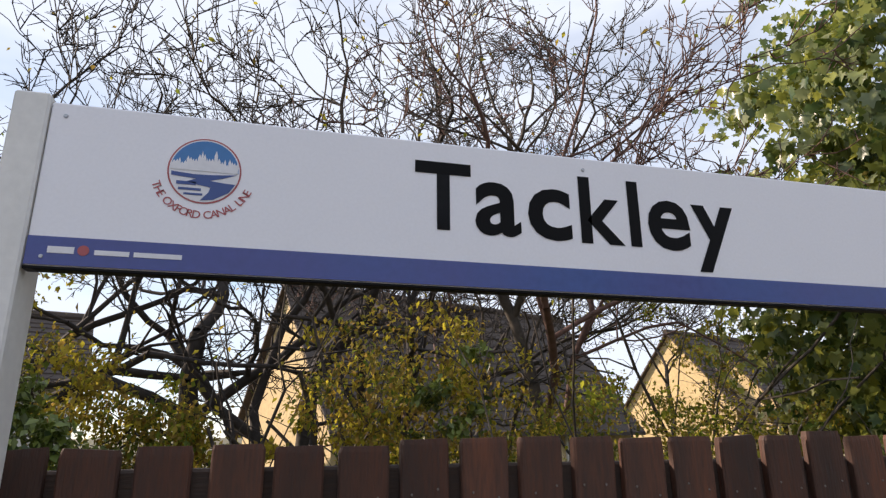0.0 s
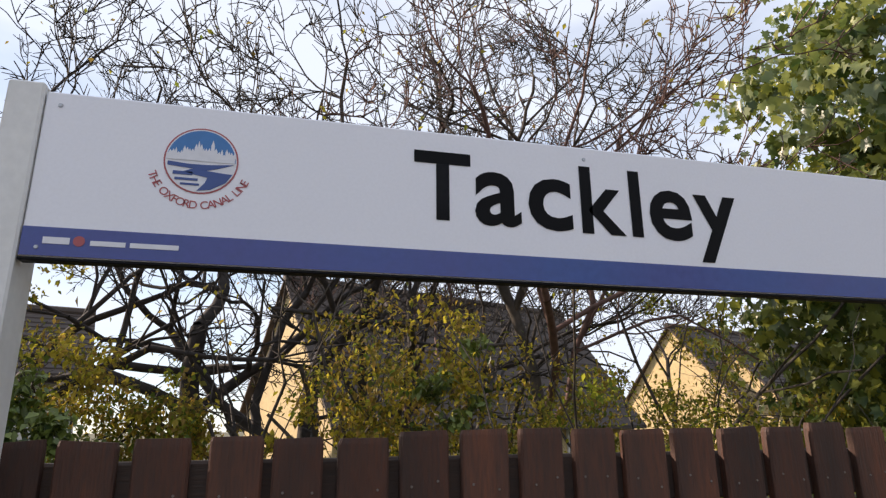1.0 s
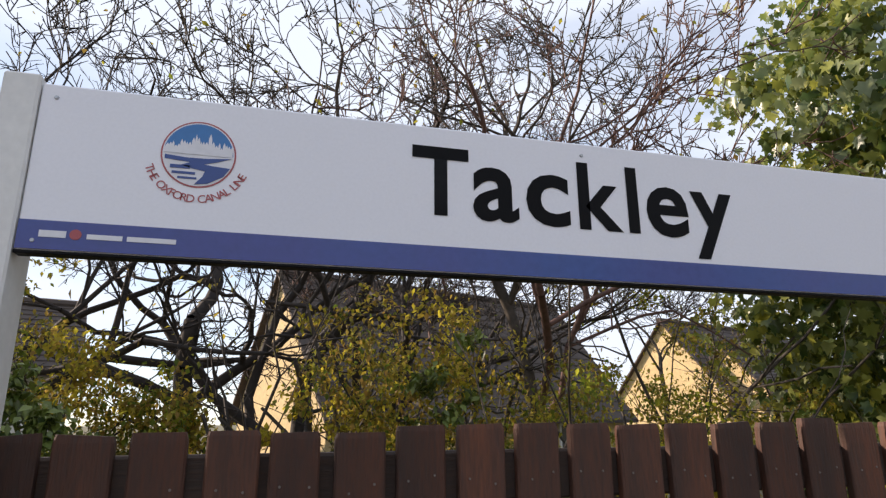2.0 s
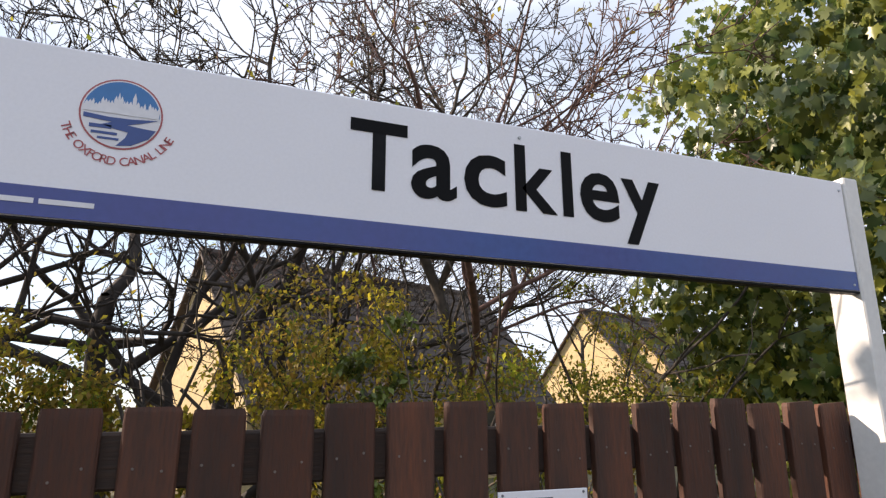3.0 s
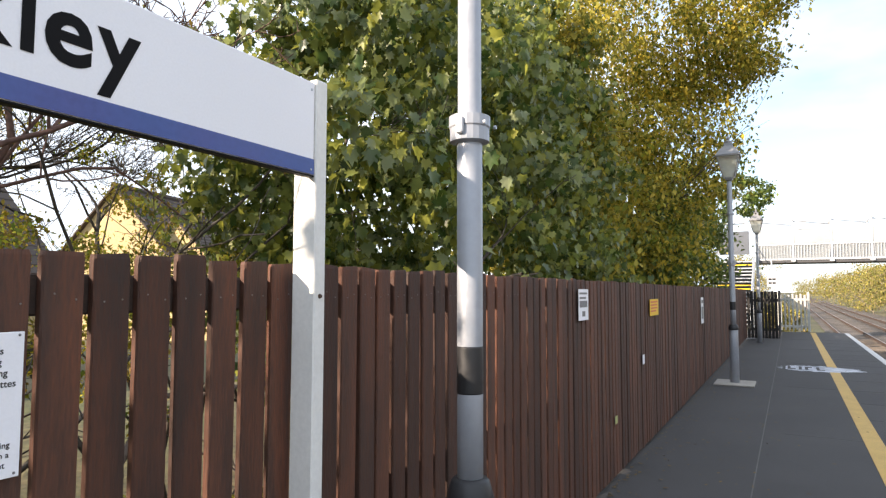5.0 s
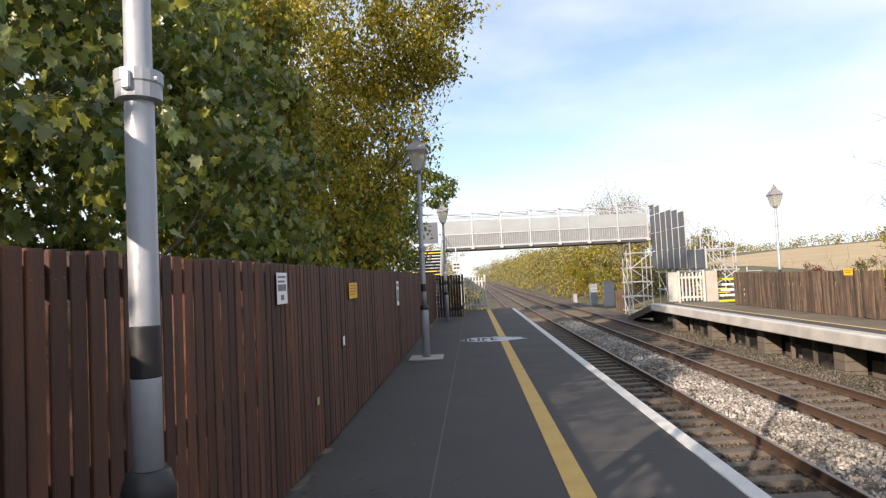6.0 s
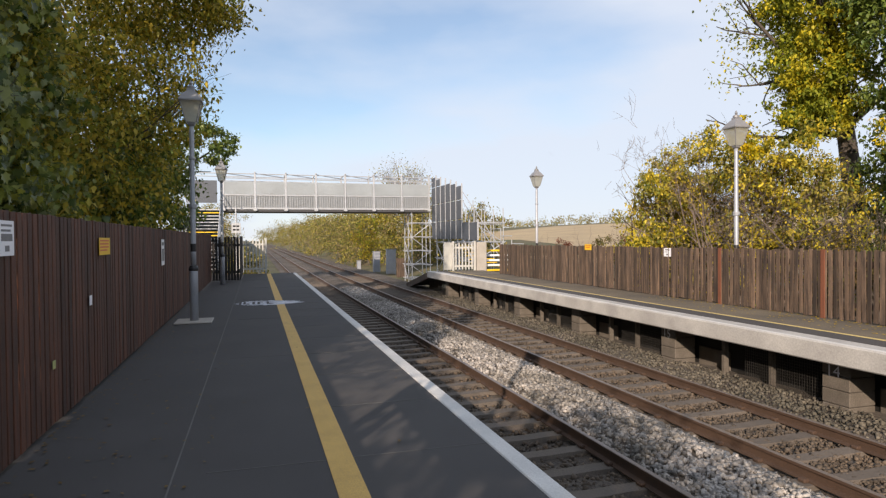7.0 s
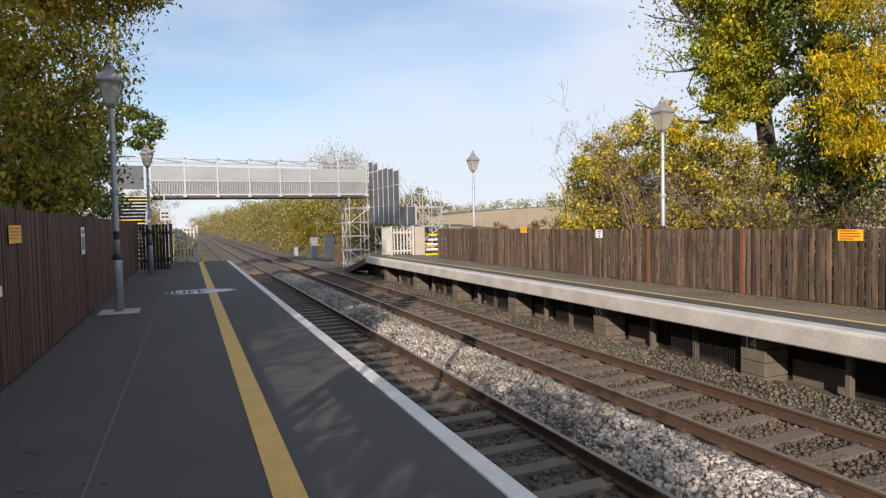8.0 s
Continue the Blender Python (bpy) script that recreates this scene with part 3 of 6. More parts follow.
def sleeper_mesh():
    s = Shape()
    prof = [(-0.13, 0.0), (0.13, 0.0), (0.105, 0.16), (-0.105, 0.16)]
    ys = [(-1.25, 0.0), (-0.45, 0.0), (-0.2, -0.012), (0.2, -0.012), (0.45, 0.0), (1.25, 0.0)]
    v = []
    for yy, dz in ys:
        v += [(a, yy, z + (dz if z > 0 else 0)) for a, z in prof]
    f = []
    for i in range(len(ys) - 1):
        for q in range(4):
            f.append((i * 4 + q, i * 4 + (q + 1) % 4, (i + 1) * 4 + (q + 1) % 4, (i + 1) * 4 + q))
    f += [(0, 1, 2, 3), tuple(range(len(v) - 4, len(v)))[::-1]]
    return s.add(v, f).mesh("sleeper", M_SLEEPER)


SLEEPER = sleeper_mesh()
CLIP = Shape().box(-0.05, 0.05, 0.04, 0.115, 0.0, 0.045, 0.012).mesh("rail_clip", M_RAIL_SIDE)
for tr, yc in enumerate((sum(RAILS[:2]) / 2, sum(RAILS[2:]) / 2)):
    for i in range(88):
        x = 0.4 + (i - 18) * 0.65 + tr * 0.2
        root = thing("sleeper", (x, yc, RAIL_Z - 0.155 - 0.16), "grey-brown concrete railway sleeper bedded in ballast", "sleeper", "sleepers of the two tracks")
        part("beam", SLEEPER, M_SLEEPER, root)
        if 0 < x < 16:
            for sy in (-0.7525, 0.7525):
                for q in (0, math.pi):
                    part("rail_clip", CLIP, M_RAIL_SIDE, root, at=(0, sy, 0.16)).rotation_euler = (0, 0, q)


# ballast stones
def stones(name, rs, n, xr, yr, top, size, mat, label):
    cube = Shape().box(-0.8, 0.8, -0.8, 0.8, -0.8, 0.8)
    iv = np.array(cube.v)
    fi = np.array(cube.f)
    x = xr[0] + (xr[1] - xr[0]) * rs.uniform(0, 1, n) ** 1.5
    y = rs.uniform(*yr, n)
    z = np.array([top(a) for a in y]) + rs.normal(0, 0.012, n)
    sc = size * rs.uniform(0.6, 1.35, (n, 1, 1)) * rs.uniform(0.6, 1.15, (n, 1, 3))
    v = iv[None] * (1 + 0.24 * rs.normal(0, 1, (n, len(iv), 1))) * sc
    a = rs.uniform(0, 6.28, n)
    c, s = np.cos(a)[:, None], np.sin(a)[:, None]
    tl = rs.uniform(-0.7, 0.7, (n, 1))
    v = np.stack([v[..., 0], v[..., 1] * np.cos(tl) - v[..., 2] * np.sin(tl), v[..., 1] * np.sin(tl) + v[..., 2] * np.cos(tl)], 2)
    v = np.stack([v[..., 0] * c - v[..., 1] * s, v[..., 0] * s + v[..., 1] * c, v[..., 2]], 2) + np.stack([x, y, z], 1)[:, None]
    f = (np.arange(n)[:, None, None] * len(iv) + fi[None]).reshape(-1, 4)
    ob = new(name, array_mesh(name, v.reshape(-1, 3), f, mat))
    return tagged(ob, label, "ballast", "", "stuff")


def bed_top(y):
    ya = [q[0] for q in prof][::-1]
    za = [q[1] for q in prof][::-1]
    return float(np.interp(y, ya, za)) + 0.012


stones("ballast_stones", np.random.RandomState(11), 21000, (1.5, 34), (-7.31, -5.76), bed_top, 0.027, M_STONE, "pale grey angular ballast stones between the tracks")
stones("ballast_stones", np.random.RandomState(12), 6500, (1.5, 26), (-5.6, -3.6), lambda y: bed_top(y) - 0.004, 0.026, M_STONE_DIRTY, "dirty brown ballast stones between the sleepers")
stones("ballast_stones", np.random.RandomState(13), 11500, (2.5, 28), (-8.85, -7.5), lambda y: bed_top(y) + 0.014, 0.0225, M_STONE_DIRTY, "dirty brown ballast stones between the sleepers")
stones("ballast_stones", np.random.RandomState(14), 7500, (2.5, 30), (-10.2, -9.05), bed_top, 0.026, M_STONE_OLIVE, "grey ballast stones under the opposite platform edge")


# piers and brackets under the far platform
def pier(x, number):
    root = thing("platform_pier", (x, FAR_EDGE - 0.52, -1.2), "grey concrete block pier under the opposite platform", "pier", "piers under the opposite platform")
    for r in range(4):
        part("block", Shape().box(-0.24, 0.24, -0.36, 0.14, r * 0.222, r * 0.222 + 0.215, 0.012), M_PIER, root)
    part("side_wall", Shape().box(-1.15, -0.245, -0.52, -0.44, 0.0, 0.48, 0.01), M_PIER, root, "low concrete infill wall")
    if number:
        mark = part("number", text_mesh("number", number, M_PRINT_WHITE, 0.2, 0.2, 0.0, 0.003, 0.17)[0], None, root, "faded white painted number", at=(0.12, 0.1405, 0.64))
        mark.rotation_euler = (0, 0, math.pi)
    net = Shape()
    for i in range(36):
        x = 0.26 + i * 0.05
        net.box(x, x + 0.003, -0.02, -0.016, 0.0, 0.88)
    for i in range(18):
        net.box(0.26, 2.02, -0.0155, -0.0125, i * 0.05, i * 0.05 + 0.003)
    part("wire_netting", net, M_NET, root, "thin wire netting across the opening")
    return root


for i in range(8):
    pier(-0.95 + 4.05 * i, {2: "14", 3: "15"}.get(i, ""))


def bracket(x):
    root = thing("platform_prop", (x, FAR_EDGE - 0.55, -1.15), "dark timber prop under the opposite platform", "prop", "props under the opposite platform")
    part("post", Shape().box(-0.045, 0.045, -0.10, 0.0, 0.0, 0.84, 0.01), M_PIER, root)


for i in range(7):
    for d in (1.45, 2.60):
        bracket(-0.95 + 4.05 * i + d)

# ---------- fences ----------
def pale_mesh(name, rs, w, h, t, mat, chip):
    """A board with a slightly uneven top and softened edges."""
    s = Shape()
    a, c = rs.uniform(-chip, chip), rs.uniform(-chip, chip)
    e = 0.004
    levels = [(0.0, 0, 0), (h * 0.5, rs.uniform(-0.003, 0.003), 0), (h - 0.012, rs.uniform(-0.002, 0.002), 0), (h, 0, 1)]
    for z, dx, top in levels:
        i = 0.003 if top else 0
        za, zb = (z + a, z + c) if top else (z, z)
        s.v += [(-w / 2 + dx + e + i, -t / 2 + i * 0.5, za), (w / 2 + dx - e - i, -t / 2 + i * 0.5, zb), (w / 2 + dx - i, -t / 2 + e + i * 0.5, zb),
                (w / 2 + dx - i, t / 2 - i * 0.5, zb), (-w / 2 + dx + i, t / 2 - i * 0.5, za), (-w / 2 + dx + i, -t / 2 + e + i * 0.5, za)]
    for lv in range(3):
        for q in range(6):
            s.f.append((lv * 6 + q, lv * 6 + (q + 1) % 6, (lv + 1) * 6 + (q + 1) % 6, (lv + 1) * 6 + q))
    s.f += [(5, 4, 3, 2, 1, 0), (18, 19, 20, 21, 22, 23)]
    return s.mesh(name, mat)


rp = random.Random(5)
near_fence = thing("fence_near", (0, 0, 0), "dark brown stained close-board timber fence along the platform", "fence", "", "structure")
FX0, FX1 = -3.6, 25.6
for n_, (z0, z1) in enumerate(((1.65, 1.745), (0.86, 0.98), (0.22, 0.34))):
    for k_ in range(11):
        a = FX0 + k_ * 2.66
        part("fence_rail", Shape().box(a, a + 2.655, 0.0255, 0.075, z0, z1, 0.005), M_RAILWOOD, near_fence)
for k_ in range(12):
    a = FX0 + k_ * 2.66
    part("fence_post", Shape().box(a - 0.05, a + 0.05, 0.076, 0.176, -0.3, 1.72, 0.006), M_RAILWOOD, near_fence)

for k_ in range(2):
    a = FX0 - (k_ + 1) * 2.66
    part("fence_post", Shape().box(a - 0.05, a + 0.05, 0.076, 0.176, -0.3, 1.72, 0.006), M_RAILWOOD, near_fence)
    for z0, z1 in ((1.65, 1.745), (0.86, 0.98), (0.22, 0.34)):
        part("fence_rail", Shape().box(a, a + 2.655, 0.0255, 0.075, z0, z1, 0.005), M_RAILWOOD, near_fence)

far_fence = thing("fence_far", (0, 0, 0), "weathered dark brown timber fence behind the opposite platform", "fence", "", "structure")
for z0, z1 in ((1.0, 1.1), (0.25, 0.35)):
    for k_ in range(9):
        a = 0.8 + k_ * 2.8
        part("fence_rail", Shape().box(a, a + 2.795, FAR_FENCE - 0.07, FAR_FENCE - 0.0155, z0, z1, 0.005), M_RAILWOOD, far_fence)
for k_ in range(10):
    a = 0.8 + k_ * 2.8
    red = k_ in (3, 4)
    part("fence_post", Shape().box(a - 0.05, a + 0.05, FAR_FENCE - 0.16 if not red else FAR_FENCE - 0.014, FAR_FENCE - 0.072 if not red else FAR_FENCE + 0.03, -0.14, 1.31, 0.006), M_PALE_RED if red else M_RAILWOOD, far_fence, "red-brown timber post" if red else "")


# ---------- station name board ----------
BX0, BX1, BY, BZ0, BZ1 = -0.634, 1.366, -0.114, 2.072, 2.371
board = thing("station_name_board", (0, BY, 0), "white station name board with black lettering and violet band", "station sign")
part("panel", Shape().box(BX0, BX1, 0.0, 0.022, BZ0, BZ1, 0.003), M_SIGN_WHITE, board, "white enamelled panel")
part("band", Shape().box(BX0 + 0.001, BX1 - 0.001, -0.0012, 0.0, BZ0 + 0.002, BZ0 + 0.051), M_BAND, board, "faded blue-violet band")
part("lower_trim", Shape().box(BX0, BX1, -0.002, 0.024, BZ0 - 0.006, BZ0 - 0.0005, 0.001), M_LETTER, board, "dark lower edge")
for ch, x0, x1, z0, z1 in (("T", 0.020, 0.135, 2.185, 2.328), ("a", 0.143, 0.240, 2.180, 2.295), ("c", 0.256, 0.352, 2.179, 2.292), ("k", 0.372, 0.472, 2.179, 2.327),
                           ("l", 0.486, 0.512, 2.179, 2.327), ("e", 0.531, 0.633, 2.176, 2.290), ("y", 0.641, 0.748, 2.133, 2.286)):
    name_me, name_w = text_mesh("letter", ch, M_LETTER, 0.2, x1 - x0, 0.022, tall=z1 - z0)
    part("letter", name_me, None, board, "black letter", at=(x0, -0.0004, z0))
for x in (BX0 + 0.025, 0.386, BX1 - 0.016):
    for z in ((BZ1 - 0.026, BZ0 + 0.016) if x != 0.386 else (BZ1 - 0.028,)):
        part("screw", Shape().tube((x, 0.0, z), (x, -0.003, z), 0.0042, 0.003, 10), M_GALV, board)
for name, x0, x1 in (("left", BX0 - 0.060, BX0 - 0.002), ("right", BX1 + 0.002, BX1 + 0.056)):
    pz = Shape().box(x0, x1, -0.006, 0.086, 0.0, BZ1 + 0.014, 0.004)
    part("post", pz, M_POST_WHITE, board, "white painted steel post")
    part("post_bolt", Shape().tube(((x0 + x1) / 2, -0.006, 1.69), ((x0 + x1) / 2, -0.012, 1.69), 0.008, 0.006, 8), M_RAIL_SIDE, board, "rusty bolt head")

# round emblem
ex, ez, er = -0.370, 2.264, 0.0635


def disc(cx, cz, r, n=40, a0=0.0, a1=2 * math.pi):
    return [(cx + r * math.cos(a0 + (a1 - a0) * i / n), cz + r * math.sin(a0 + (a1 - a0) * i / n)) for i in range(n if a1 - a0 > 6.28 else n + 1)]


emblem = part("emblem", Shape().plate(disc(ex, ez, er)[::-1], -0.0010, 0.0), M_RED, board, "round blue and white emblem with a red rim")
part("emblem_ring", Shape().plate(disc(ex, ez, er * 0.955)[::-1], -0.0014, -0.0008), M_PRINT_WHITE, emblem)
part("emblem_sky", Shape().plate(disc(ex, ez, er * 0.92, 24, 0.0, math.pi)[::-1], -0.0018, -0.0012), M_BLUE, emblem)
rk = random.Random(3)
sky = [(-0.92, -0.02), (-0.92, 0.10)]
xx = -0.88
while xx < 0.86:
    h = 0.22 + 0.20 * rk.random()
    if -0.30 < xx < 0.02:
        h = 0.62 - abs(xx + 0.14) * 1.6
    if 0.12 < xx < 0.34:
        h = 0.66 - abs(xx - 0.23) * 2.8
    w = 0.055 + 0.04 * rk.random()
    sky += [(xx, h * 0.75), (xx + w / 2, h), (xx + w, h * 0.75)]
    xx += w
sky += [(0.90, 0.08), (0.90, -0.02)]
sky = [(ex + x * er, ez + z * er) for x, z in sky if x * x + z * z < 0.95]
part("emblem_skyline", Shape().plate(sky[::-1], -0.0024, -0.0019), M_PRINT_WHITE, emblem)
river = [(-0.88, -0.08), (-0.3, -0.13), (0.2, -0.12), (0.88, -0.06), (0.5, -0.20), (0.15, -0.30), (0.55, -0.34), (0.86, -0.36), (0.7, -0.62), (0.3, -0.86), (-0.05, -0.91), (0.15, -0.66), (0.20, -0.50), (-0.15, -0.44), (-0.45, -0.36), (-0.2, -0.26), (-0.88, -0.2)]
part("emblem_river", Shape().plate([(ex + x * er, ez + z * er) for x, z in river], -0.0024, -0.0015), M_NAVY, emblem)
for x0, x1, z0, z1 in ((-0.72, -0.2, -0.46, -0.36), (-0.66, -0.05, -0.62, -0.55), (-0.5, 0.0, -0.76, -0.70)):
    part("emblem_boat", Shape().plate([(ex + a * er, ez + c * er) for a, c in ((x0, z0), (x1, z0), (x1, z1), (x0, z1))], -0.0024, -0.0015), M_NAVY, emblem)
words = "THE OXFORD CANAL LINE"
radius = er * 1.44
glyphs = [(0, 0.0065) if ch == " " else text_mesh("letter", ch, M_RED, 0.0205, None, 0.006) for ch in words]
spread = 2.42 / (sum(w for _, w in glyphs) + 0.0032 * len(words))
turn = math.pi * 1.5 - 0.03 - 1.21
for me, w in glyphs:
    a = turn + spread * (w + 0.0032) / 2
    turn += spread * (w + 0.0032)
    if me:
        ob = part("letter", me, None, emblem)
        ob.matrix_basis = Matrix.Translation((ex + radius * math.cos(a), -0.0004, ez + radius * math.sin(a))) @ Matrix.Rotation(math.pi * 1.5 - a, 4, "Y") @ Matrix.Translation((-w / 2, 0, 0))
# operator's mark on the band: plain bars
for x0, x1, h in ((-0.601, -0.561, 0.0115), (-0.530, -0.476, 0.0085), (-0.469, -0.392, 0.0085)):
    part("print_bar", Shape().box(x0, x1, -0.0022, -0.0012, BZ0 + 0.0225, BZ0 + 0.0225 + h), M_PRINT_WHITE, board, "pale printed bar")
part("print_mark", Shape().plate(disc(-0.547, BZ0 + 0.029, 0.009, 16)[::-1], -0.0022, -0.0010), M_RED, board, "small red printed mark")


# ---------- lamp posts ----------
def lamp_post(at, black=1.37, base=True, height=3.66, label="silver-painted lamp post with a square lantern and black band"):
    root = thing("lamp_post", at, label, "lamp post", "station lamp posts")
    h = height
    low = 1.0
    part("lower_post", Shape().turned([(0.079, 0.0), (0.079, low - 0.02), (0.075, low)], 20), M_LAMP, root, smooth=True)
    part("collar", Shape().turned([(0.086, low), (0.092, low + 0.01), (0.092, low + 0.04), (0.075, low + 0.09), (0.062, low + 0.10)], 20), M_BLACKBAND, root, "black collar", smooth=True)
    part("shaft", Shape().turned([(0.051, low + 0.09), (0.051, black), (0.051, h - 1.45), (0.048, h - 1.44), (0.045, h - 0.12), (0.040, h)], 20), M_LAMP, root, smooth=True)
    part("black_band", Shape().turned([(0.0515, black), (0.0522, black + 0.005), (0.0522, black + 0.150), (0.0515, black + 0.155)], 20), M_BLACKBAND, root, "black painted band", smooth=True)
    cl = part("clamp", Shape().turned([(0.060, 2.205), (0.079, 2.21), (0.079, 2.255), (0.083, 2.26), (0.083, 2.295), (0.060, 2.30)], 20), M_LAMP, root, "bolted clamp ring")
    for s in (-1, 1):
        part("clamp_lug", Shape().box(s * 0.075, s * 0.094, -0.016, 0.016, 2.225, 2.282, 0.006), M_LAMP, cl)
        part("clamp_bolt", Shape().tube((s * 0.05, -0.084, 2.262), (s * 0.05, -0.094, 2.262), 0.007, None, 8), M_GALV, cl)
    part("neck_ring", Shape().turned([(0.05, h - 0.65), (0.066, h - 0.64), (0.066, h - 0.61), (0.05, h - 0.60)], 16), M_LAMP, root)
    part("cradle", Shape().turned([(0.045, h), (0.085, h + 0.02), (0.10, h + 0.05), (0.095, h + 0.07)], 4, start=math.pi / 4), M_LAMP_DARK, root)
    g0, g1 = h + 0.07, h + 0.47
    ln = part("lantern", Shape().turned([(0.13, g0), (0.265, g1)], 4, start=math.pi / 4), M_LAMPGLASS, root, "frosted lantern glass")
    for i in range(4):
        a = math.pi / 4 + i * math.pi / 2
        part("lantern_bar", Shape().tube((0.134 * math.cos(a), 0.134 * math.sin(a), g0), (0.270 * math.cos(a), 0.270 * math.sin(a), g1), 0.011, None, 6), M_LAMP_DARK, ln)
    part("lantern_cap", Shape().turned([(0.300, g1 - 0.01), (0.305, g1 + 0.02), (0.20, g1 + 0.13), (0.105, g1 + 0.20), (0.10, g1 + 0.24), (0.085, g1 + 0.25)], 4, start=math.pi / 4), M_LAMP_DARK, root, "dark metal lantern cap")
    part("finial", Shape().turned([(0.075, g1 + 0.25), (0.075, g1 + 0.29), (0.02, g1 + 0.32), (0.035, g1 + 0.35), (0.004, g1 + 0.42)], 12), M_LAMP_DARK, root)
    if base:
        part("base_slab", Shape().box(-0.36, 0.36, -0.34, 0.34, 0.001, 0.035, 0.012), M_CONCRETE, root, "square concrete base slab")
    return root


lamp_post((1.722, -0.489, 0.0)).scale = (0.85, 0.85, 1.0)      # a slimmer post
lamp_post((12.85, -0.475, 0.0), height=3.80)
lamp_post((23.8, -0.48, 0.0), base=False)
lamp_post((11.92, -12.40, -0.15), base=False, height=3.77)
lamp_post((22.85, -12.40, -0.15), base=False, height=3.71)

M_LABEL = material("pale_green_label", (0.40, 0.42, 0.16), 0.6, 60, 0.1, 8, 0.2, 0.0)
# ---------- small signs on the fences ----------
def fence_sign(name, x0, x1, z0, z1, mat, label, y=-0.017, face=1):
    root = thing(name, ((x0 + x1) / 2, y, z0), label, "sign")
    w, h = (x1 - x0) / 2, z1 - z0
    part("plate", Shape().box(-w, w, -0.003, 0.0, 0.0, h, 0.001), mat, root)
    return root, w, h


nos, nw, nh = fence_sign("no_smoking_sign", 0.362, 0.570, 1.325, 1.621, M_SIGN_WHITE, "white no smoking notice screwed to the brown fence")
for row, (body, z, hh) in enumerate((("This station is", 0.2520, 0.0200), ("a no smoking", 0.2295, 0.0200), ("station including", 0.2070, 0.0200), ("electronic cigarettes", 0.1845, 0.0200),
                                     ("Thank you for helping", 0.0620, 0.0170), ("to make our station a", 0.0420, 0.0170), ("better environment", 0.0220, 0.0170))):
    me, w = text_mesh("text_line", body, M_LETTER, hh, None, 0.012)
    part("text_line", me, None, nos, at=(0.008 - w / 2, -0.0032, z))
part("print_bar", Shape().box(-0.085, -0.062, -0.0042, -0.003, 0.277, 0.284), M_RED, nos, "small red printed bar")
part("print_bar", Shape().box(-0.056, 0.02, -0.0042, -0.003, 0.279, 0.282), M_GREY_PRINT, nos)
ring = Shape()
ro, ri, kk = 0.044, 0.0375, 40
for i in range(kk):
    a0, a1 = 2 * math.pi * i / kk, 2 * math.pi * (i + 1) / kk
    ring.plate([(r * math.cos(a), 0.128 + r * math.sin(a)) for r, a in ((ri, a0), (ro, a0), (ro, a1), (ri, a1))], -0.0048, -0.003)
part("red_ring", ring, M_RED_SIGN, nos)
q = 0.0385 * math.sqrt(0.5)
part("cigarette", Shape().box(-0.031, -0.006, -0.0036, -0.003, 0.1235, 0.1295).box(0.012, 0.026, -0.0036, -0.003, 0.1235, 0.1295), M_LETTER, nos)
part("smoke", Shape().plate([(-0.016 + 0.006 * math.cos(t), 0.149 + 0.006 * math.sin(t)) for t in [i * 0.5236 for i in range(12)]], -0.0036, -0.003)
     .plate([(-0.003, 0.139), (0.006, 0.139), (0.006, 0.152), (-0.003, 0.152)], -0.0036, -0.003).plate([(0.010, 0.135), (0.019, 0.135), (0.019, 0.148), (0.010, 0.148)], -0.0036, -0.003), M_GREY_PRINT, nos)
part("red_bar", Shape().plate([(-q - 0.0025, 0.128 + q - 0.0025), (q - 0.0025, 0.128 - q - 0.0025), (q + 0.0025, 0.128 - q + 0.0025), (-q + 0.0025, 0.128 + q + 0.0025)], -0.0045, -0.003), M_RED_SIGN, nos)
for sx in (-0.094, 0.094):
    for z in (0.008, 0.289):
        part("screw", Shape().tube((sx, -0.003, z), (sx, -0.0055, z), 0.003, 0.002, 8), M_GREY_PRINT, nos)


def bars_on(root, w, rows, mat, y=-0.0042, y1=-0.003):
    for x0, x1, z0, z1 in rows:
        part("print_bar", Shape().box(x0 * w, x1 * w, y, y1, z0, z1), mat, root)


ws, w, h = fence_sign("white_notice", 4.53, 4.79, 1.485, 1.725, M_SIGN_WHITE, "small white printed notice on the brown fence")
bars_on(ws, w, [(-0.8, 0.7, 0.20, 0.215), (-0.8, 0.5, 0.165, 0.18), (-0.8, 0.75, 0.10, 0.15), (-0.3, 0.3, 0.03, 0.07)], M_GREY_PRINT)
ys, w, h = fence_sign("yellow_notice", 7.30, 7.82, 1.43, 1.62, M_SIGN_YELLOW, "yellow warning notice on the brown fence")
bars_on(ys, w, [(-0.85, 0.8, 0.15, 0.165), (-0.85, 0.7, 0.115, 0.13), (-0.85, 0.75, 0.08, 0.095), (-0.85, 0.4, 0.045, 0.06)], M_RED_SIGN)
tw, w, h = fence_sign("white_notice", 11.98, 12.36, 1.14, 1.61, M_SIGN_WHITE, "tall white notice with grey print on the brown fence")
bars_on(tw, w, [(-0.7, 0.7, 0.36, 0.42), (-0.7, 0.7, 0.08, 0.30)], M_GREY_PRINT)
for at, (hw, hh), col, lab in (((6.9, 0.93), (0.05, 0.05), M_SIGN_WHITE, "small white label stapled to the fence"), ((5.65, 0.52), (0.04, 0.035), M_LABEL, "small yellow-green leaf-like label on the fence")):
    lb, w, h = fence_sign("fence_label", at[0] - hw, at[0] + hw, at[1], at[1] + 2 * hh, col, lab)
far_y = FAR_FENCE + 0.020
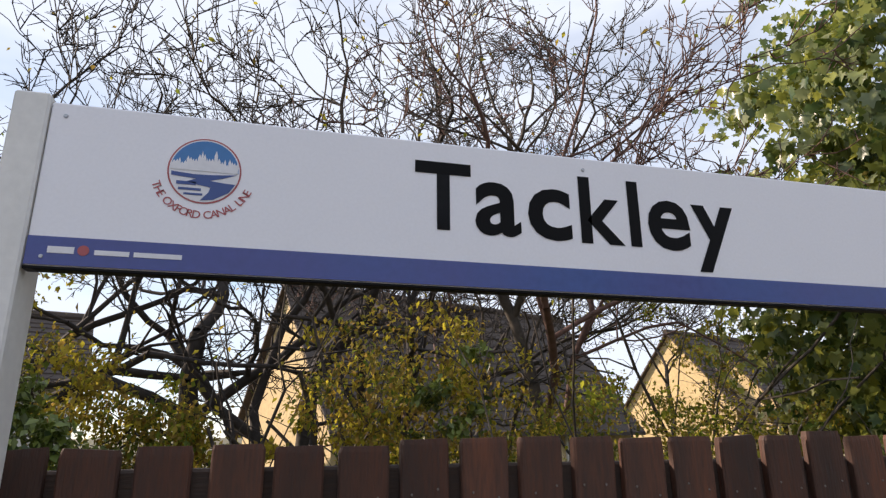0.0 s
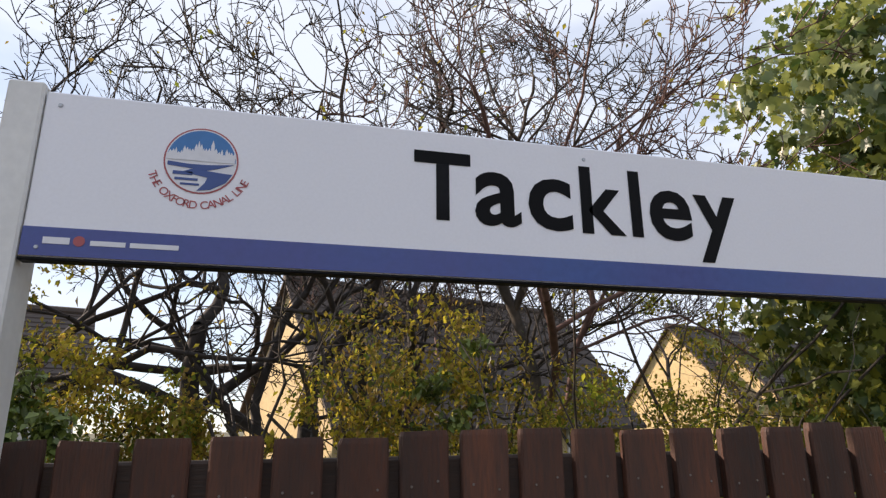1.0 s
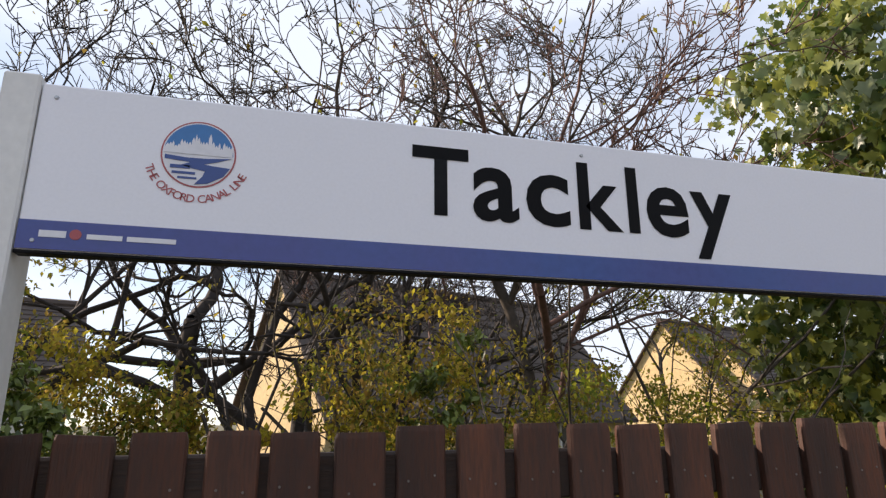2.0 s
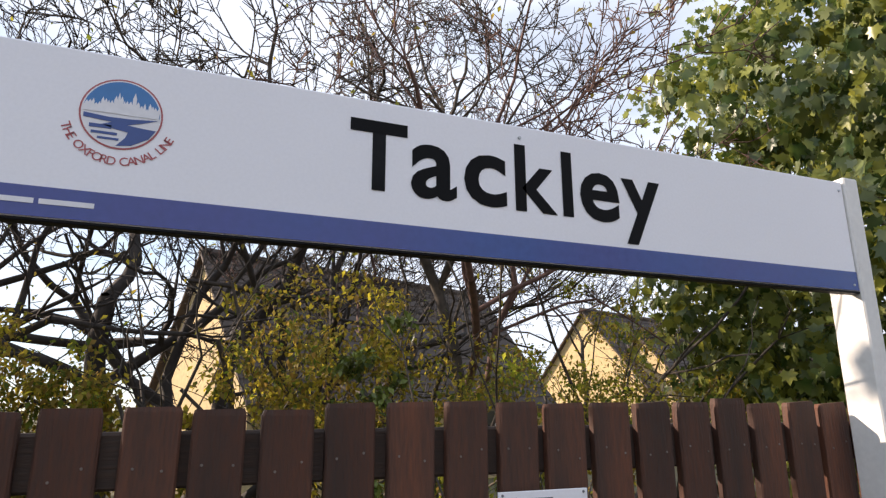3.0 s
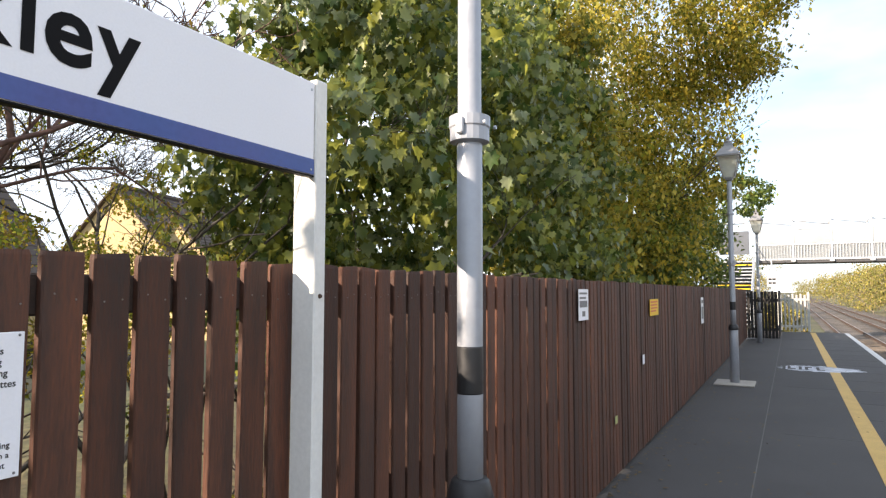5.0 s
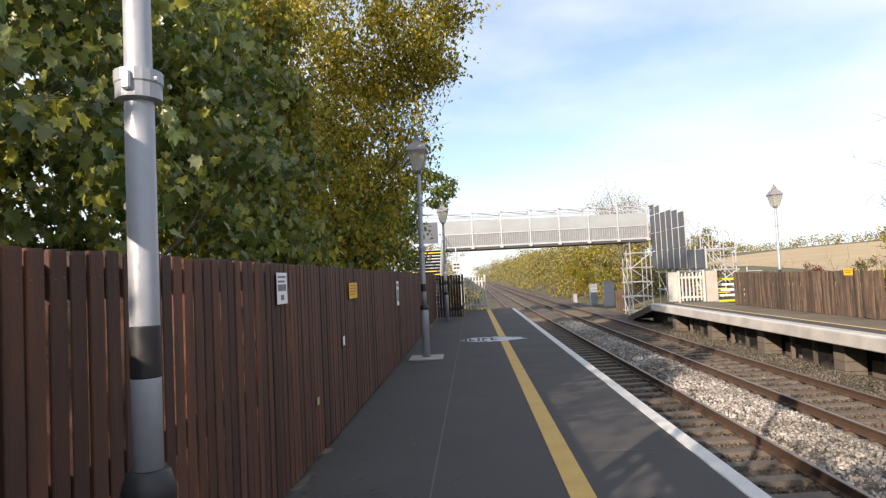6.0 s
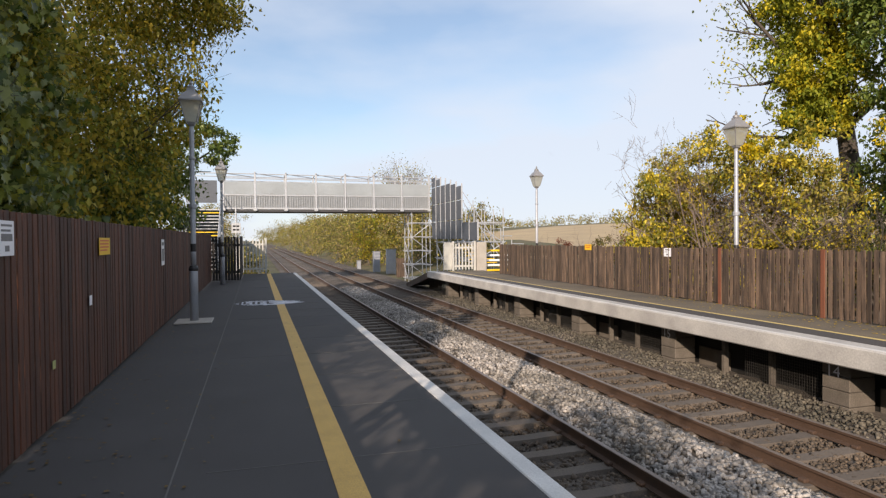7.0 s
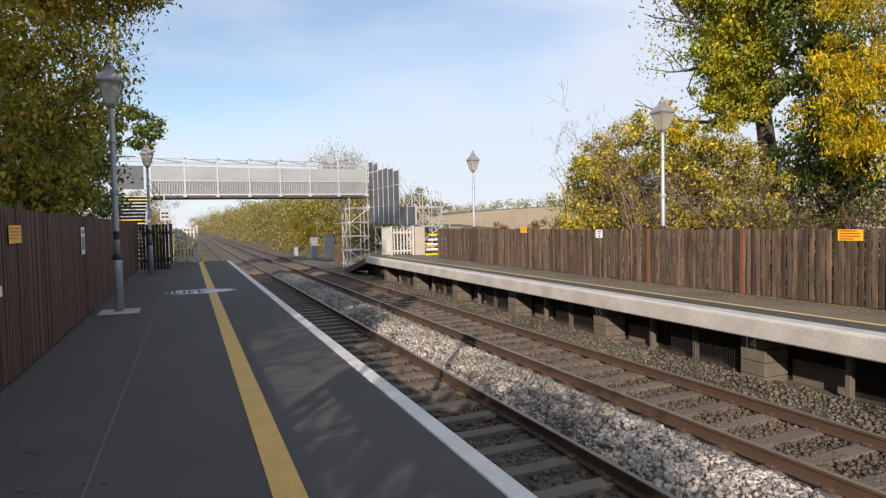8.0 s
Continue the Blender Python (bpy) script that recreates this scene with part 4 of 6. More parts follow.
for nm, x0, x1, z0, z1, col, lab, rows in (
        ("yellow_notice", 17.87, 18.30, 1.17, 1.36, M_SIGN_YELLOW, "yellow notice on the weathered fence", [(-0.8, 0.8, 0.13, 0.15), (-0.8, 0.6, 0.07, 0.09)]),
        ("white_notice", 13.8, 14.1, 1.06, 1.28, M_SIGN_WHITE, "white notice with dark print on the weathered fence", [(-0.6, 0.6, 0.16, 0.19), (-0.6, 0.4, 0.11, 0.13), (-0.3, 0.3, 0.03, 0.07)]),
        ("yellow_notice", 6.74, 7.18, 1.11, 1.30, M_SIGN_YELLOW, "yellow warning notice on the weathered fence", [(-0.85, 0.5, 0.155, 0.175), (-0.85, 0.75, 0.11, 0.13), (-0.85, 0.8, 0.065, 0.085), (-0.85, 0.3, 0.02, 0.04)])):
    root = thing(nm, ((x0 + x1) / 2, far_y, z0), lab, "sign")
    w = (x1 - x0) / 2
    part("plate", Shape().box(-w, w, 0.0, 0.003, 0.0, z1 - z0, 0.001), col, root)
    bars_on(root, w, [(-b, -a, c, d) for a, b, c, d in rows], M_RED_SIGN if col is M_SIGN_YELLOW else M_GREY_PRINT, 0.003, 0.0042)


# ---------- footbridge ----------
BRX = 40.0
BAY = 1.786           # between the bridge posts
footbridge = thing("footbridge", (BRX, 0, 0), "galvanised scaffold footbridge with grey sheet panels over the tracks", "footbridge")
DZ, PZ, SZ, TZ = 3.40, 4.29, 5.06, 5.50     # deck, bar rail, sheet top, top tubes
part("deck", Shape().box(-1.0, 1.0, -12.40, 0.20, DZ - 0.12, DZ + 0.02, 0.02), M_DARKSTEEL, footbridge, "dark steel deck")
for sx in (-1.0, 1.0):
    for i in range(8):
        y = 0.15 - i * BAY
        post = part("post", Shape().box(sx - 0.05, sx + 0.05, y - 0.05, y + 0.05, DZ - 0.1, TZ + 0.15, 0.01), M_GALV, footbridge)
        part("foot_plate", Shape().box(sx - 0.12, sx + 0.12, y - 0.11, y + 0.11, DZ - 0.06, DZ + 0.10, 0.01), M_GALV, post)
        if i < 7:
            y1 = y - BAY
            part("sheet_panel", Shape().box(sx - 0.012, sx + 0.012, y1 + 0.06, y - 0.06, PZ + 0.02, SZ, 0.004), M_PANEL, footbridge, "pale grey sheet panel")
            part("mid_rail", Shape().box(sx - 0.03, sx + 0.03, y1 + 0.05, y - 0.05, PZ - 0.05, PZ + 0.015, 0.01), M_GALV, footbridge)
            part("bottom_rail", Shape().box(sx - 0.04, sx + 0.04, y1 + 0.05, y - 0.05, DZ + 0.03, DZ + 0.13, 0.01), M_GALV, footbridge)
            part("backing_mesh", Shape().box(sx + 0.02, sx + 0.03, y1 + 0.06, y - 0.06, DZ + 0.13, PZ - 0.05), M_MESH, footbridge, "fine grey mesh")
            if sx < 0:
                for k in range(12):
                    yy = y - 0.11 - k * 0.142
                    part("bar", Shape().box(sx - 0.035, sx - 0.01, yy - 0.014, yy + 0.014, DZ + 0.13, PZ - 0.05), M_GALV, footbridge)
            part("brace", Shape().tube((sx + 0.06, y - 0.05, DZ + 0.2 if i % 2 else SZ), (sx + 0.06, y1 + 0.05, SZ if i % 2 else DZ + 0.2), 0.024, None, 6), M_GALV, footbridge)
    for z in (TZ, TZ - 0.28):
        part("top_tube", Shape().tube((sx, 2.4 if z == TZ else 0.4, z + 0.06), (sx, -13.1, z - 0.04), 0.03, None, 6), M_GALV, footbridge)
for i in range(8):
    y = 0.15 - i * BAY
    part("cross_tube", Shape().tube((-1.3, y, TZ + 0.1), (1.3, y, TZ + 0.06), 0.028, None, 6), M_GALV, footbridge)
    if i < 7:
        part("cross_tube", Shape().tube((-1.0, y, TZ + 0.06), (1.0, y - BAY, TZ + 0.02), 0.026, None, 6), M_GALV, footbridge)


def scaffold(root, x0, x1, y0, y1, z0, z1, nx, ny, nz):
    """Uprights, ledgers and braces of tube."""
    px = [x0 + (x1 - x0) * i / nx for i in range(nx + 1)]
    py = [y0 + (y1 - y0) * i / ny for i in range(ny + 1)]
    pz = [z0 + (z1 - z0) * (i + 0.2) / nz for i in range(nz + 1)]
    for x in px:
        for y in py:
            part("upright", Shape().tube((x, y, z0), (x, y, z1), 0.03, None, 6), M_GALV, root)
    for z in pz[:-1]:
        for y in py:
            part("ledger", Shape().tube((x0 - 0.15, y, z), (x1 + 0.15, y, z), 0.026, None, 6), M_GALV, root)
        for x in px:
            part("ledger", Shape().tube((x, y0 + 0.15, z + 0.06), (x, y1 - 0.15, z + 0.06), 0.026, None, 6), M_GALV, root)
    for k in range(nz - 1):
        for i in range(ny):
            a, b = (py[i], py[i + 1]) if (k + i) % 2 else (py[i + 1], py[i])
            part("brace", Shape().tube((px[0] - 0.05, a, pz[k]), (px[0] - 0.05, b, pz[k + 1]), 0.024, None, 6), M_GALV, root)
        for i in range(nx):
            a, b = (px[i], px[i + 1]) if (k + i) % 2 else (px[i + 1], px[i])
            part("brace", Shape().tube((a, y0 + 0.05, pz[k]), (b, y0 + 0.05, pz[k + 1]), 0.024, None, 6), M_GALV, root)


tower = thing("scaffold_tower", (BRX, 0, 0), "galvanised tube scaffold tower carrying the footbridge stairs", "scaffold")
scaffold(tower, -1.0, 1.0, -11.2, -12.4, -1.2, DZ - 0.13, 2, 1, 5)
scaffold(tower, -8.6, -1.4, -12.75, -14.4, -0.9, 3.2, 5, 1, 4)
stair_far = thing("footbridge_stair", (BRX, 0, 0), "sheeted scaffold stair coming down to the opposite platform", "stair")
for x0, x1, z0, z1 in [(-1.73 - 1.04 * i, -0.73 - 1.04 * i, 1.55, 5.50 - 0.19 * i) for i in range(6)] + [(-8.2, -6.96, 1.50, 2.50), (-9.55, -8.26, 1.48, 2.46)]:
    zc = z0
    k = 0
    while zc < z1 - 0.3:
        zt = min(z1, zc + 1.1)
        part("sheet_panel", Shape().box(x0, x1, -12.63, -12.60, zc + 0.02, zt - 0.02, 0.006), M_SHEET, stair_far, "grey sheet panel")
        zc = zt
    part("panel_post", Shape().box(x0 - 0.05, x0 - 0.01, -12.65, -12.57, z0, z1 + 0.1, 0.006), M_GALV, stair_far)
for i in range(20):
    x, z = -1.2 - i * 0.38, DZ - 0.1 - i * 0.18
    tr = part("tread", Shape().box(x - 0.36, x, -14.25, -12.75, z, z + 0.05, 0.01), M_GALV, stair_far)
    part("tread_nosing", Shape().box(x - 0.38, x - 0.345, -14.25, -12.75, z + 0.01, z + 0.056), M_SIGN_YELLOW, tr, "yellow nosing")
for sy in (-12.75, -14.3):
    part("handrail", Shape().tube((-1.2, sy, DZ + 1.6), (-9.2, sy, 0.6), 0.028, None, 6), M_GALV, stair_far)
    part("handrail", Shape().tube((-1.2, sy, DZ + 1.0), (-9.2, sy, 0.1), 0.028, None, 6), M_GALV, stair_far)
for i in range(5):
    x = -4.0 - i * 1.5
    part("handrail_post", Shape().tube((x, -14.3, -0.1), (x, -14.3, 3.9 - i * 0.6), 0.028, None, 6), M_GALV, stair_far)
    part("handrail", Shape().tube((x, -14.3, 2.9 - i * 0.4), (x - 1.5, -14.3, 2.9 - i * 0.4), 0.026, None, 6), M_GALV, stair_far)
low = thing("platform_steps", (29.2, -13.34, -0.2), "short metal steps with white and yellow edges beside the gate", "stair")
for i in range(5):
    tr = part("tread", Shape().box(i * 0.22, i * 0.22 + 0.24, -0.7, 0.7, i * 0.24 + 0.15, i * 0.24 + 0.24, 0.01), M_SIGN_YELLOW if i in (0, 4) else M_PRINT_WHITE, low)

stair_near = thing("footbridge_stair", (BRX, 0, 0), "metal footbridge stair with yellow-edged treads beside the platform end", "stair")
for i in range(18):
    x, z = -1.0 - i * 0.3, DZ - 0.05 - i * 0.19
    tr = part("tread", Shape().box(x - 0.32, x, 0.30, 2.0, z, z + 0.05, 0.008), M_GALV, stair_near)
    part("riser", Shape().box(x - 0.012, x, 0.30, 2.0, z - 0.14, z), M_SHEET, tr)
    part("tread_nosing", Shape().box(x - 0.335, x - 0.29, 0.30, 2.0, z + 0.004, z + 0.058), M_SIGN_YELLOW if i in (1, 7, 8) else M_GALV, tr, "yellow nosing" if i in (1, 7, 8) else "")
for sy in (0.26, 2.04):
    part("stringer", Shape().add([(-1.0, sy - 0.02, DZ + 0.05), (-1.0, sy + 0.02, DZ + 0.05), (-1.0, sy + 0.02, DZ - 0.3), (-1.0, sy - 0.02, DZ - 0.3), (-6.6, sy - 0.02, -0.15), (-6.6, sy + 0.02, -0.15), (-6.6, sy + 0.02, -0.5), (-6.6, sy - 0.02, -0.5)],
                                 [(0, 1, 2, 3), (4, 7, 6, 5), (0, 4, 5, 1), (1, 5, 6, 2), (2, 6, 7, 3), (3, 7, 4, 0)]), M_GALV, stair_near)
    for dz in (0.55, 1.05):
        part("handrail", Shape().tube((-1.0, sy, DZ + dz), (-6.6, sy, dz - 0.2), 0.028, None, 6), M_GALV, stair_near)
part("side_sheet", Shape().box(-1.02, -0.98, 0.5, 2.2, DZ + 0.4, SZ + 0.05, 0.006), M_SHEET, stair_near, "grey sheet panel")
scaffold(stair_near, -0.8, 0.8, 0.45, 2.2, -0.4, DZ - 0.13, 1, 1, 4)


# ---------- gates and end enclosures ----------
def white_gate(at, turn, width, height, bars, label):
    root = thing("platform_gate", at, label, "gate", "white platform gates")
    root.rotation_euler = (0, 0, radians(turn))
    for x in (-0.06, width + 0.06):
        part("gate_post", Shape().box(x - 0.05, x + 0.05, -0.05, 0.05, 0.0, height + 0.08, 0.01), M_GATE_SHADE_WHITE, root)
    for z in (0.18, height - 0.28):
        part("gate_rail", Shape().box(0.0, width, 0.006, 0.05, z, z + 0.09, 0.006), M_GATE_SHADE_WHITE, root)
    for i in range(bars):
        x = (i + 0.5) * width / bars
        part("bar", Shape().box(x - 0.035, x + 0.035, -0.018, 0.004, 0.06, height - (0.0 if i % 2 else 0.04), 0.006), M_GATE_SHADE_WHITE, root)
    return root


white_gate((31.15, -0.98, 0.0), -90, 1.05, 1.62, 7, "white painted timber picket gate at the platform end")
white_gate((29.3, -10.97, 0.0), -90, 1.0, 1.37, 6, "white painted picket gate on the opposite platform")
wb = thing("white_board_panel", (29.4, -11.00, 0.0), "white painted boarded panel beside the gate", "panel")
part("board", Shape().box(-0.02, 0.02, 0.10, 0.54, 0.05, 1.40, 0.006), M_GATE_SHADE_WHITE, wb)
cp = thing("gate_pillar", (29.3, -12.36, 0.0), "pale concrete pillar beside the gate", "pillar")
part("pillar", Shape().box(-0.12, 0.12, -0.26, 0.24, -0.1, 1.40, 0.02), M_CONCRETE, cp)

black = thing("black_fence", (25.7, 0, 0), "black stained close-board fence at the platform end", "fence")
for i in range(9):
    y = -0.06 - i * 0.112
    part("pale", Shape().box(-0.012, 0.012, y - 0.05, y + 0.05, 0.03, 1.72 + 0.02 * (i % 2), 0.004), M_BLACKWOOD, black)
for i in range(44):
    x = 0.08 + i * 0.122
    part("pale", Shape().box(x - 0.055, x + 0.055, -1.05, -1.026, 0.03, 1.72 + 0.02 * (i % 3), 0.004), M_BLACKWOOD, black)
for z in (0.3, 1.35):
    part("fence_rail", Shape().box(0.014, 0.06, -1.0, 0.0, z, z + 0.1, 0.006), M_BLACKWOOD, black)
    part("fence_rail", Shape().box(0.07, 5.4, -1.02, -0.975, z, z + 0.1, 0.006), M_BLACKWOOD, black)

# trackside cabinets beyond the far platform
for x, y, w, h in ((52.0, -11.3, 0.55, 1.7), (49.0, -11.9, 0.7, 1.9), (57.0, -10.6, 0.3, 0.8)):
    cab = thing("trackside_cabinet", (x, y, -1.15), "grey metal trackside equipment cabinet", "cabinet", "trackside cabinets")
    part("body", Shape().box(-0.3, 0.3, -w / 2, w / 2, 0.0, h, 0.02), M_LAMP, cab)
    part("door", Shape().box(-0.315, -0.301, -w / 2 + 0.04, w / 2 - 0.04, 0.1, h - 0.1, 0.004), M_LAMP, cab)
    part("roof_cap", Shape().box(-0.34, 0.34, -w / 2 - 0.04, w / 2 + 0.04, h + 0.001, h + 0.05, 0.01), M_LAMP_DARK, cab)
for x, y, h in ((43.0, -11.4, 1.35), (32.5, -10.9, 0.9)):
    bd = thing("timber_panel", (x, y, -1.1), "dark weathered timber panel beside the track", "panel")
    part("board", Shape().box(-0.05, 0.05, -0.35, 0.35, 0.0, h, 0.01), M_PALE_FAR, bd)
rampm = thing("platform_ramp", (29.5, -10.1, 0.0), "dark timber ramp edge at the platform end", "ramp")
part("edge_beam", Shape().add([(0.0, 0.35, 0.0), (0.0, 0.2, 0.0), (0.0, 0.2, -0.3), (0.0, 0.35, -0.3), (5.0, 0.35, -0.9), (5.0, 0.2, -0.9), (5.0, 0.2, -1.2), (5.0, 0.35, -1.2)],
                              [(0, 1, 2, 3), (4, 7, 6, 5), (0, 4, 5, 1), (1, 5, 6, 2), (2, 6, 7, 3), (3, 7, 4, 0)]), M_PALE_FAR, rampm)
part("ramp_surface", Shape().add([(0.0, 0.2, 0.0), (0.0, -2.2, 0.0), (5.0, -2.2, -0.9), (5.0, 0.2, -0.9), (0.0, 0.2, -0.15), (0.0, -2.2, -0.15), (5.0, -2.2, -1.05), (5.0, 0.2, -1.05)],
                                 [(0, 3, 2, 1), (4, 5, 6, 7), (0, 1, 5, 4), (1, 2, 6, 5), (2, 3, 7, 6), (3, 0, 4, 7)]), M_ASPHALT_FAR, rampm)
# mirror-backed board on a post by the line
sg = thing("trackside_sign", (33.0, -0.7, 0.0), "small grey sign plate with dark bars on a thin post", "sign")
part("pole", Shape().tube((0, 0, -0.9), (0, 0, 3.2), 0.03, None, 8), M_GALV, sg)
part("plate", Shape().box(-0.02, 0.02, -0.22, 0.22, 1.95, 2.45, 0.005), M_GALV, sg)
part("print_bar", Shape().box(-0.024, -0.0202, -0.15, 0.15, 2.08, 2.16), M_LETTER, sg)
part("print_bar", Shape().box(-0.024, -0.0202, -0.15, 0.15, 2.26, 2.34), M_LETTER, sg)


# ---------- houses beyond the trees ----------
def house(at, turn, length, width, eaves, ridge, wall, label, roof=None):
    """Gable ends at x=0 and x=length of its own frame; the ridge runs along x."""
    root = thing("house", at, label, "house", "houses beyond the trees")
    root.rotation_euler = (0, 0, radians(turn))
    w2 = width / 2
    s = Shape()
    s.add([(0, -w2, 0), (0, w2, 0), (0, w2, eaves), (0, 0, ridge), (0, -w2, eaves), (length, -w2, 0), (length, w2, 0), (length, w2, eaves), (length, 0, ridge), (length, -w2, eaves)],
          [(0, 4, 3, 2, 1), (5, 6, 7, 8, 9), (0, 5, 9, 4), (1, 2, 7, 6), (0, 1, 6, 5)])
    part("wall", s, wall, root)
    for sd in (-1, 1):
        slope = part("roof", Shape().add([(-0.15, sd * (w2 + 0.3), eaves - 0.3 * (ridge - eaves) / w2), (length + 0.15, sd * (w2 + 0.3), eaves - 0.3 * (ridge - eaves) / w2), (length + 0.15, 0, ridge + 0.01), (-0.15, 0, ridge + 0.01)], [(0, 1, 2, 3)]), roof or M_ROOF, root, "tiled roof slope")
        n = 14
        sl = (ridge - eaves) / w2
        for i in range(n):
            r = Shape()
            y0, y1 = (w2 + 0.35) * (1 - i / n), (w2 + 0.35) * (1 - (i + 1) / n)
            z0, z1 = ridge + 0.06 - sl * y0, ridge + 0.06 - sl * y1
            r.add([(-0.2, sd * y0, z0 + 0.05), (length + 0.2, sd * y0, z0 + 0.05), (length + 0.2, sd * y1, z1 + 0.02), (-0.2, sd * y1, z1 + 0.02),
                   (-0.2, sd * y0, z0 - 0.05), (length + 0.2, sd * y0, z0 - 0.05), (length + 0.2, sd * y1, z1 - 0.05), (-0.2, sd * y1, z1 - 0.05)],
                  [(0, 1, 2, 3), (7, 6, 5, 4), (0, 4, 5, 1), (1, 5, 6, 2), (2, 6, 7, 3), (3, 7, 4, 0)])
            part("tile_course", r, roof or M_ROOF, slope)
    part("ridge_tile", Shape().tube((-0.2, 0, ridge + 0.09), (length + 0.2, 0, ridge + 0.09), 0.12, None, 8), roof or M_ROOF, root)
    for sd in (-1, 1):
        for i in range(max(1, int(length // 3.2))):
            x = 1.6 + i * 3.0
            win = part("window", Shape().box(x - 0.5, x + 0.5, sd * w2 - 0.05, sd * w2 + 0.05, eaves - 1.5, eaves - 0.4, 0.02), M_RENDER, root, "white framed window")
            for q in (-1, 1):
                part("pane", Shape().box(x + q * 0.23 - 0.2, x + q * 0.23 + 0.2, sd * w2 - 0.056, sd * w2 + 0.056, eaves - 1.42, eaves - 0.48), M_WINDOW, win)
    return root


# ---------- trees ----------
def off_fences(segs, at):
    """Leaves out low limbs that would reach a fence."""
    def clear(p):
        x, y, z = p[0] + at[0], p[1] + at[1], p[2] + at[2]
        return x > 33 or not (FAR_FENCE - 0.35 < y < 0.35) or (z > 4.2 and x > 8)
    return [s for s in segs if clear(s[0]) and clear(s[1])]


def tree(name, at, label, seed, way, length, radius, depth, bark=None, leaf=None, leaf_size=0.06, shape="oval", per=6, clump=0.25, extra=None, keep=None, hang=0.6, every=1, category="tree", spurs=0.0, clear_stem=0.0, **kw):
    root = thing(name, at, label, category)
    rnd, rs = random.Random(seed), np.random.RandomState(seed)
    segs, tips = grow(rnd, (0, 0, -0.4), way, length, radius, depth, **kw)
    segs = [q for q in segs if q[4] > 2 or q[0].z > clear_stem]
    for p0, p1, r0, r1, dep in list(segs) if spurs else ():
        if dep <= 2 and rnd.random() < spurs:
            side = Vector((rnd.gauss(0, 1), rnd.gauss(0, 1), rnd.gauss(0.2, 1))).normalized()
            q = p0.lerp(p1, rnd.random())
            segs.append((q, q + (side + (p1 - p0).normalized() * 0.6) * rnd.uniform(0.025, 0.10), 0.0038, 0.0022, 0))
    segs = off_fences(segs, at)
    part("trunk", limbs_mesh("trunk", segs, bark or M_BARK), None, root)
    if leaf:
        spots = clump_spots(rs, [tuple(p) for p, d in tips][::every], per, clump)
        if extra is not None:
            spots = np.concatenate([spots, extra(rs)])
        if keep is not None:
            spots = spots[keep(spots + np.array(at))]
        part("crown", leaves_mesh("crown", rs, spots, leaf_size, leaf, shape, hang), None, root)
    return root


def blob_spots(rs, centre, radii, n, rough=0.25, shell=0.55, tight=0.115):
    """Leaf places in an uneven, hollowed crown of many clumps."""
    k = max(8, n // 85)
    d = rs.normal(0, 1, (k, 3))
    d /= np.linalg.norm(d, axis=1)[:, None]
    r = (shell + (1 - shell) * rs.uniform(0, 1, (k, 1)) ** 0.6) * (1 + rough * rs.normal(0, 1, (k, 1)))
    c = np.array(centre) + d * r * np.array(radii)
    s = rs.normal(0, 1, (n, 3)) * (np.mean(radii) * tight) * np.array([1, 1, 0.75])
    return c[rs.randint(0, k, n)] + s


def bush(name, at, label, seed, blobs, leaf, size, shape="oval", bark=None, stems=7, height=1.6, category="bush", twigs=3):
    root = thing(name, at, label, category)
    rnd, rs = random.Random(seed), np.random.RandomState(seed)
    segs = []
    for i in range(stems):
        bl = rnd.choice(blobs)
        st = (bl[0][0] + rnd.gauss(0, bl[1][0] * 0.4), bl[0][1] + rnd.gauss(0, bl[1][1] * 0.4), -0.3)
        grow(rnd, st, (rnd.gauss(0, 0.35), rnd.gauss(0, 0.35), 1), height * rnd.uniform(0.7, 1.1), 0.025 * height / 1.6, twigs, 0.5, (2, 3), 0.3, 0.02, 0.62, 3, 0.6, segs, [])
    tagged(part("branchwork", limbs_mesh("branchwork", off_fences(segs, at), bark or M_BARK), None, root), kind="stuff")
    spots = np.concatenate([blob_spots(rs, *bl) for bl in blobs])
    wy = spots[:, 1] + at[1]
    spots = spots[(spots[:, 0] + at[0] > 33) | (wy > 0.25) | (wy < FAR_FENCE - 0.25)]
    part("foliage", leaves_mesh("foliage", rs, spots, size, leaf, shape), None, root)
    return root


GZ = -0.3
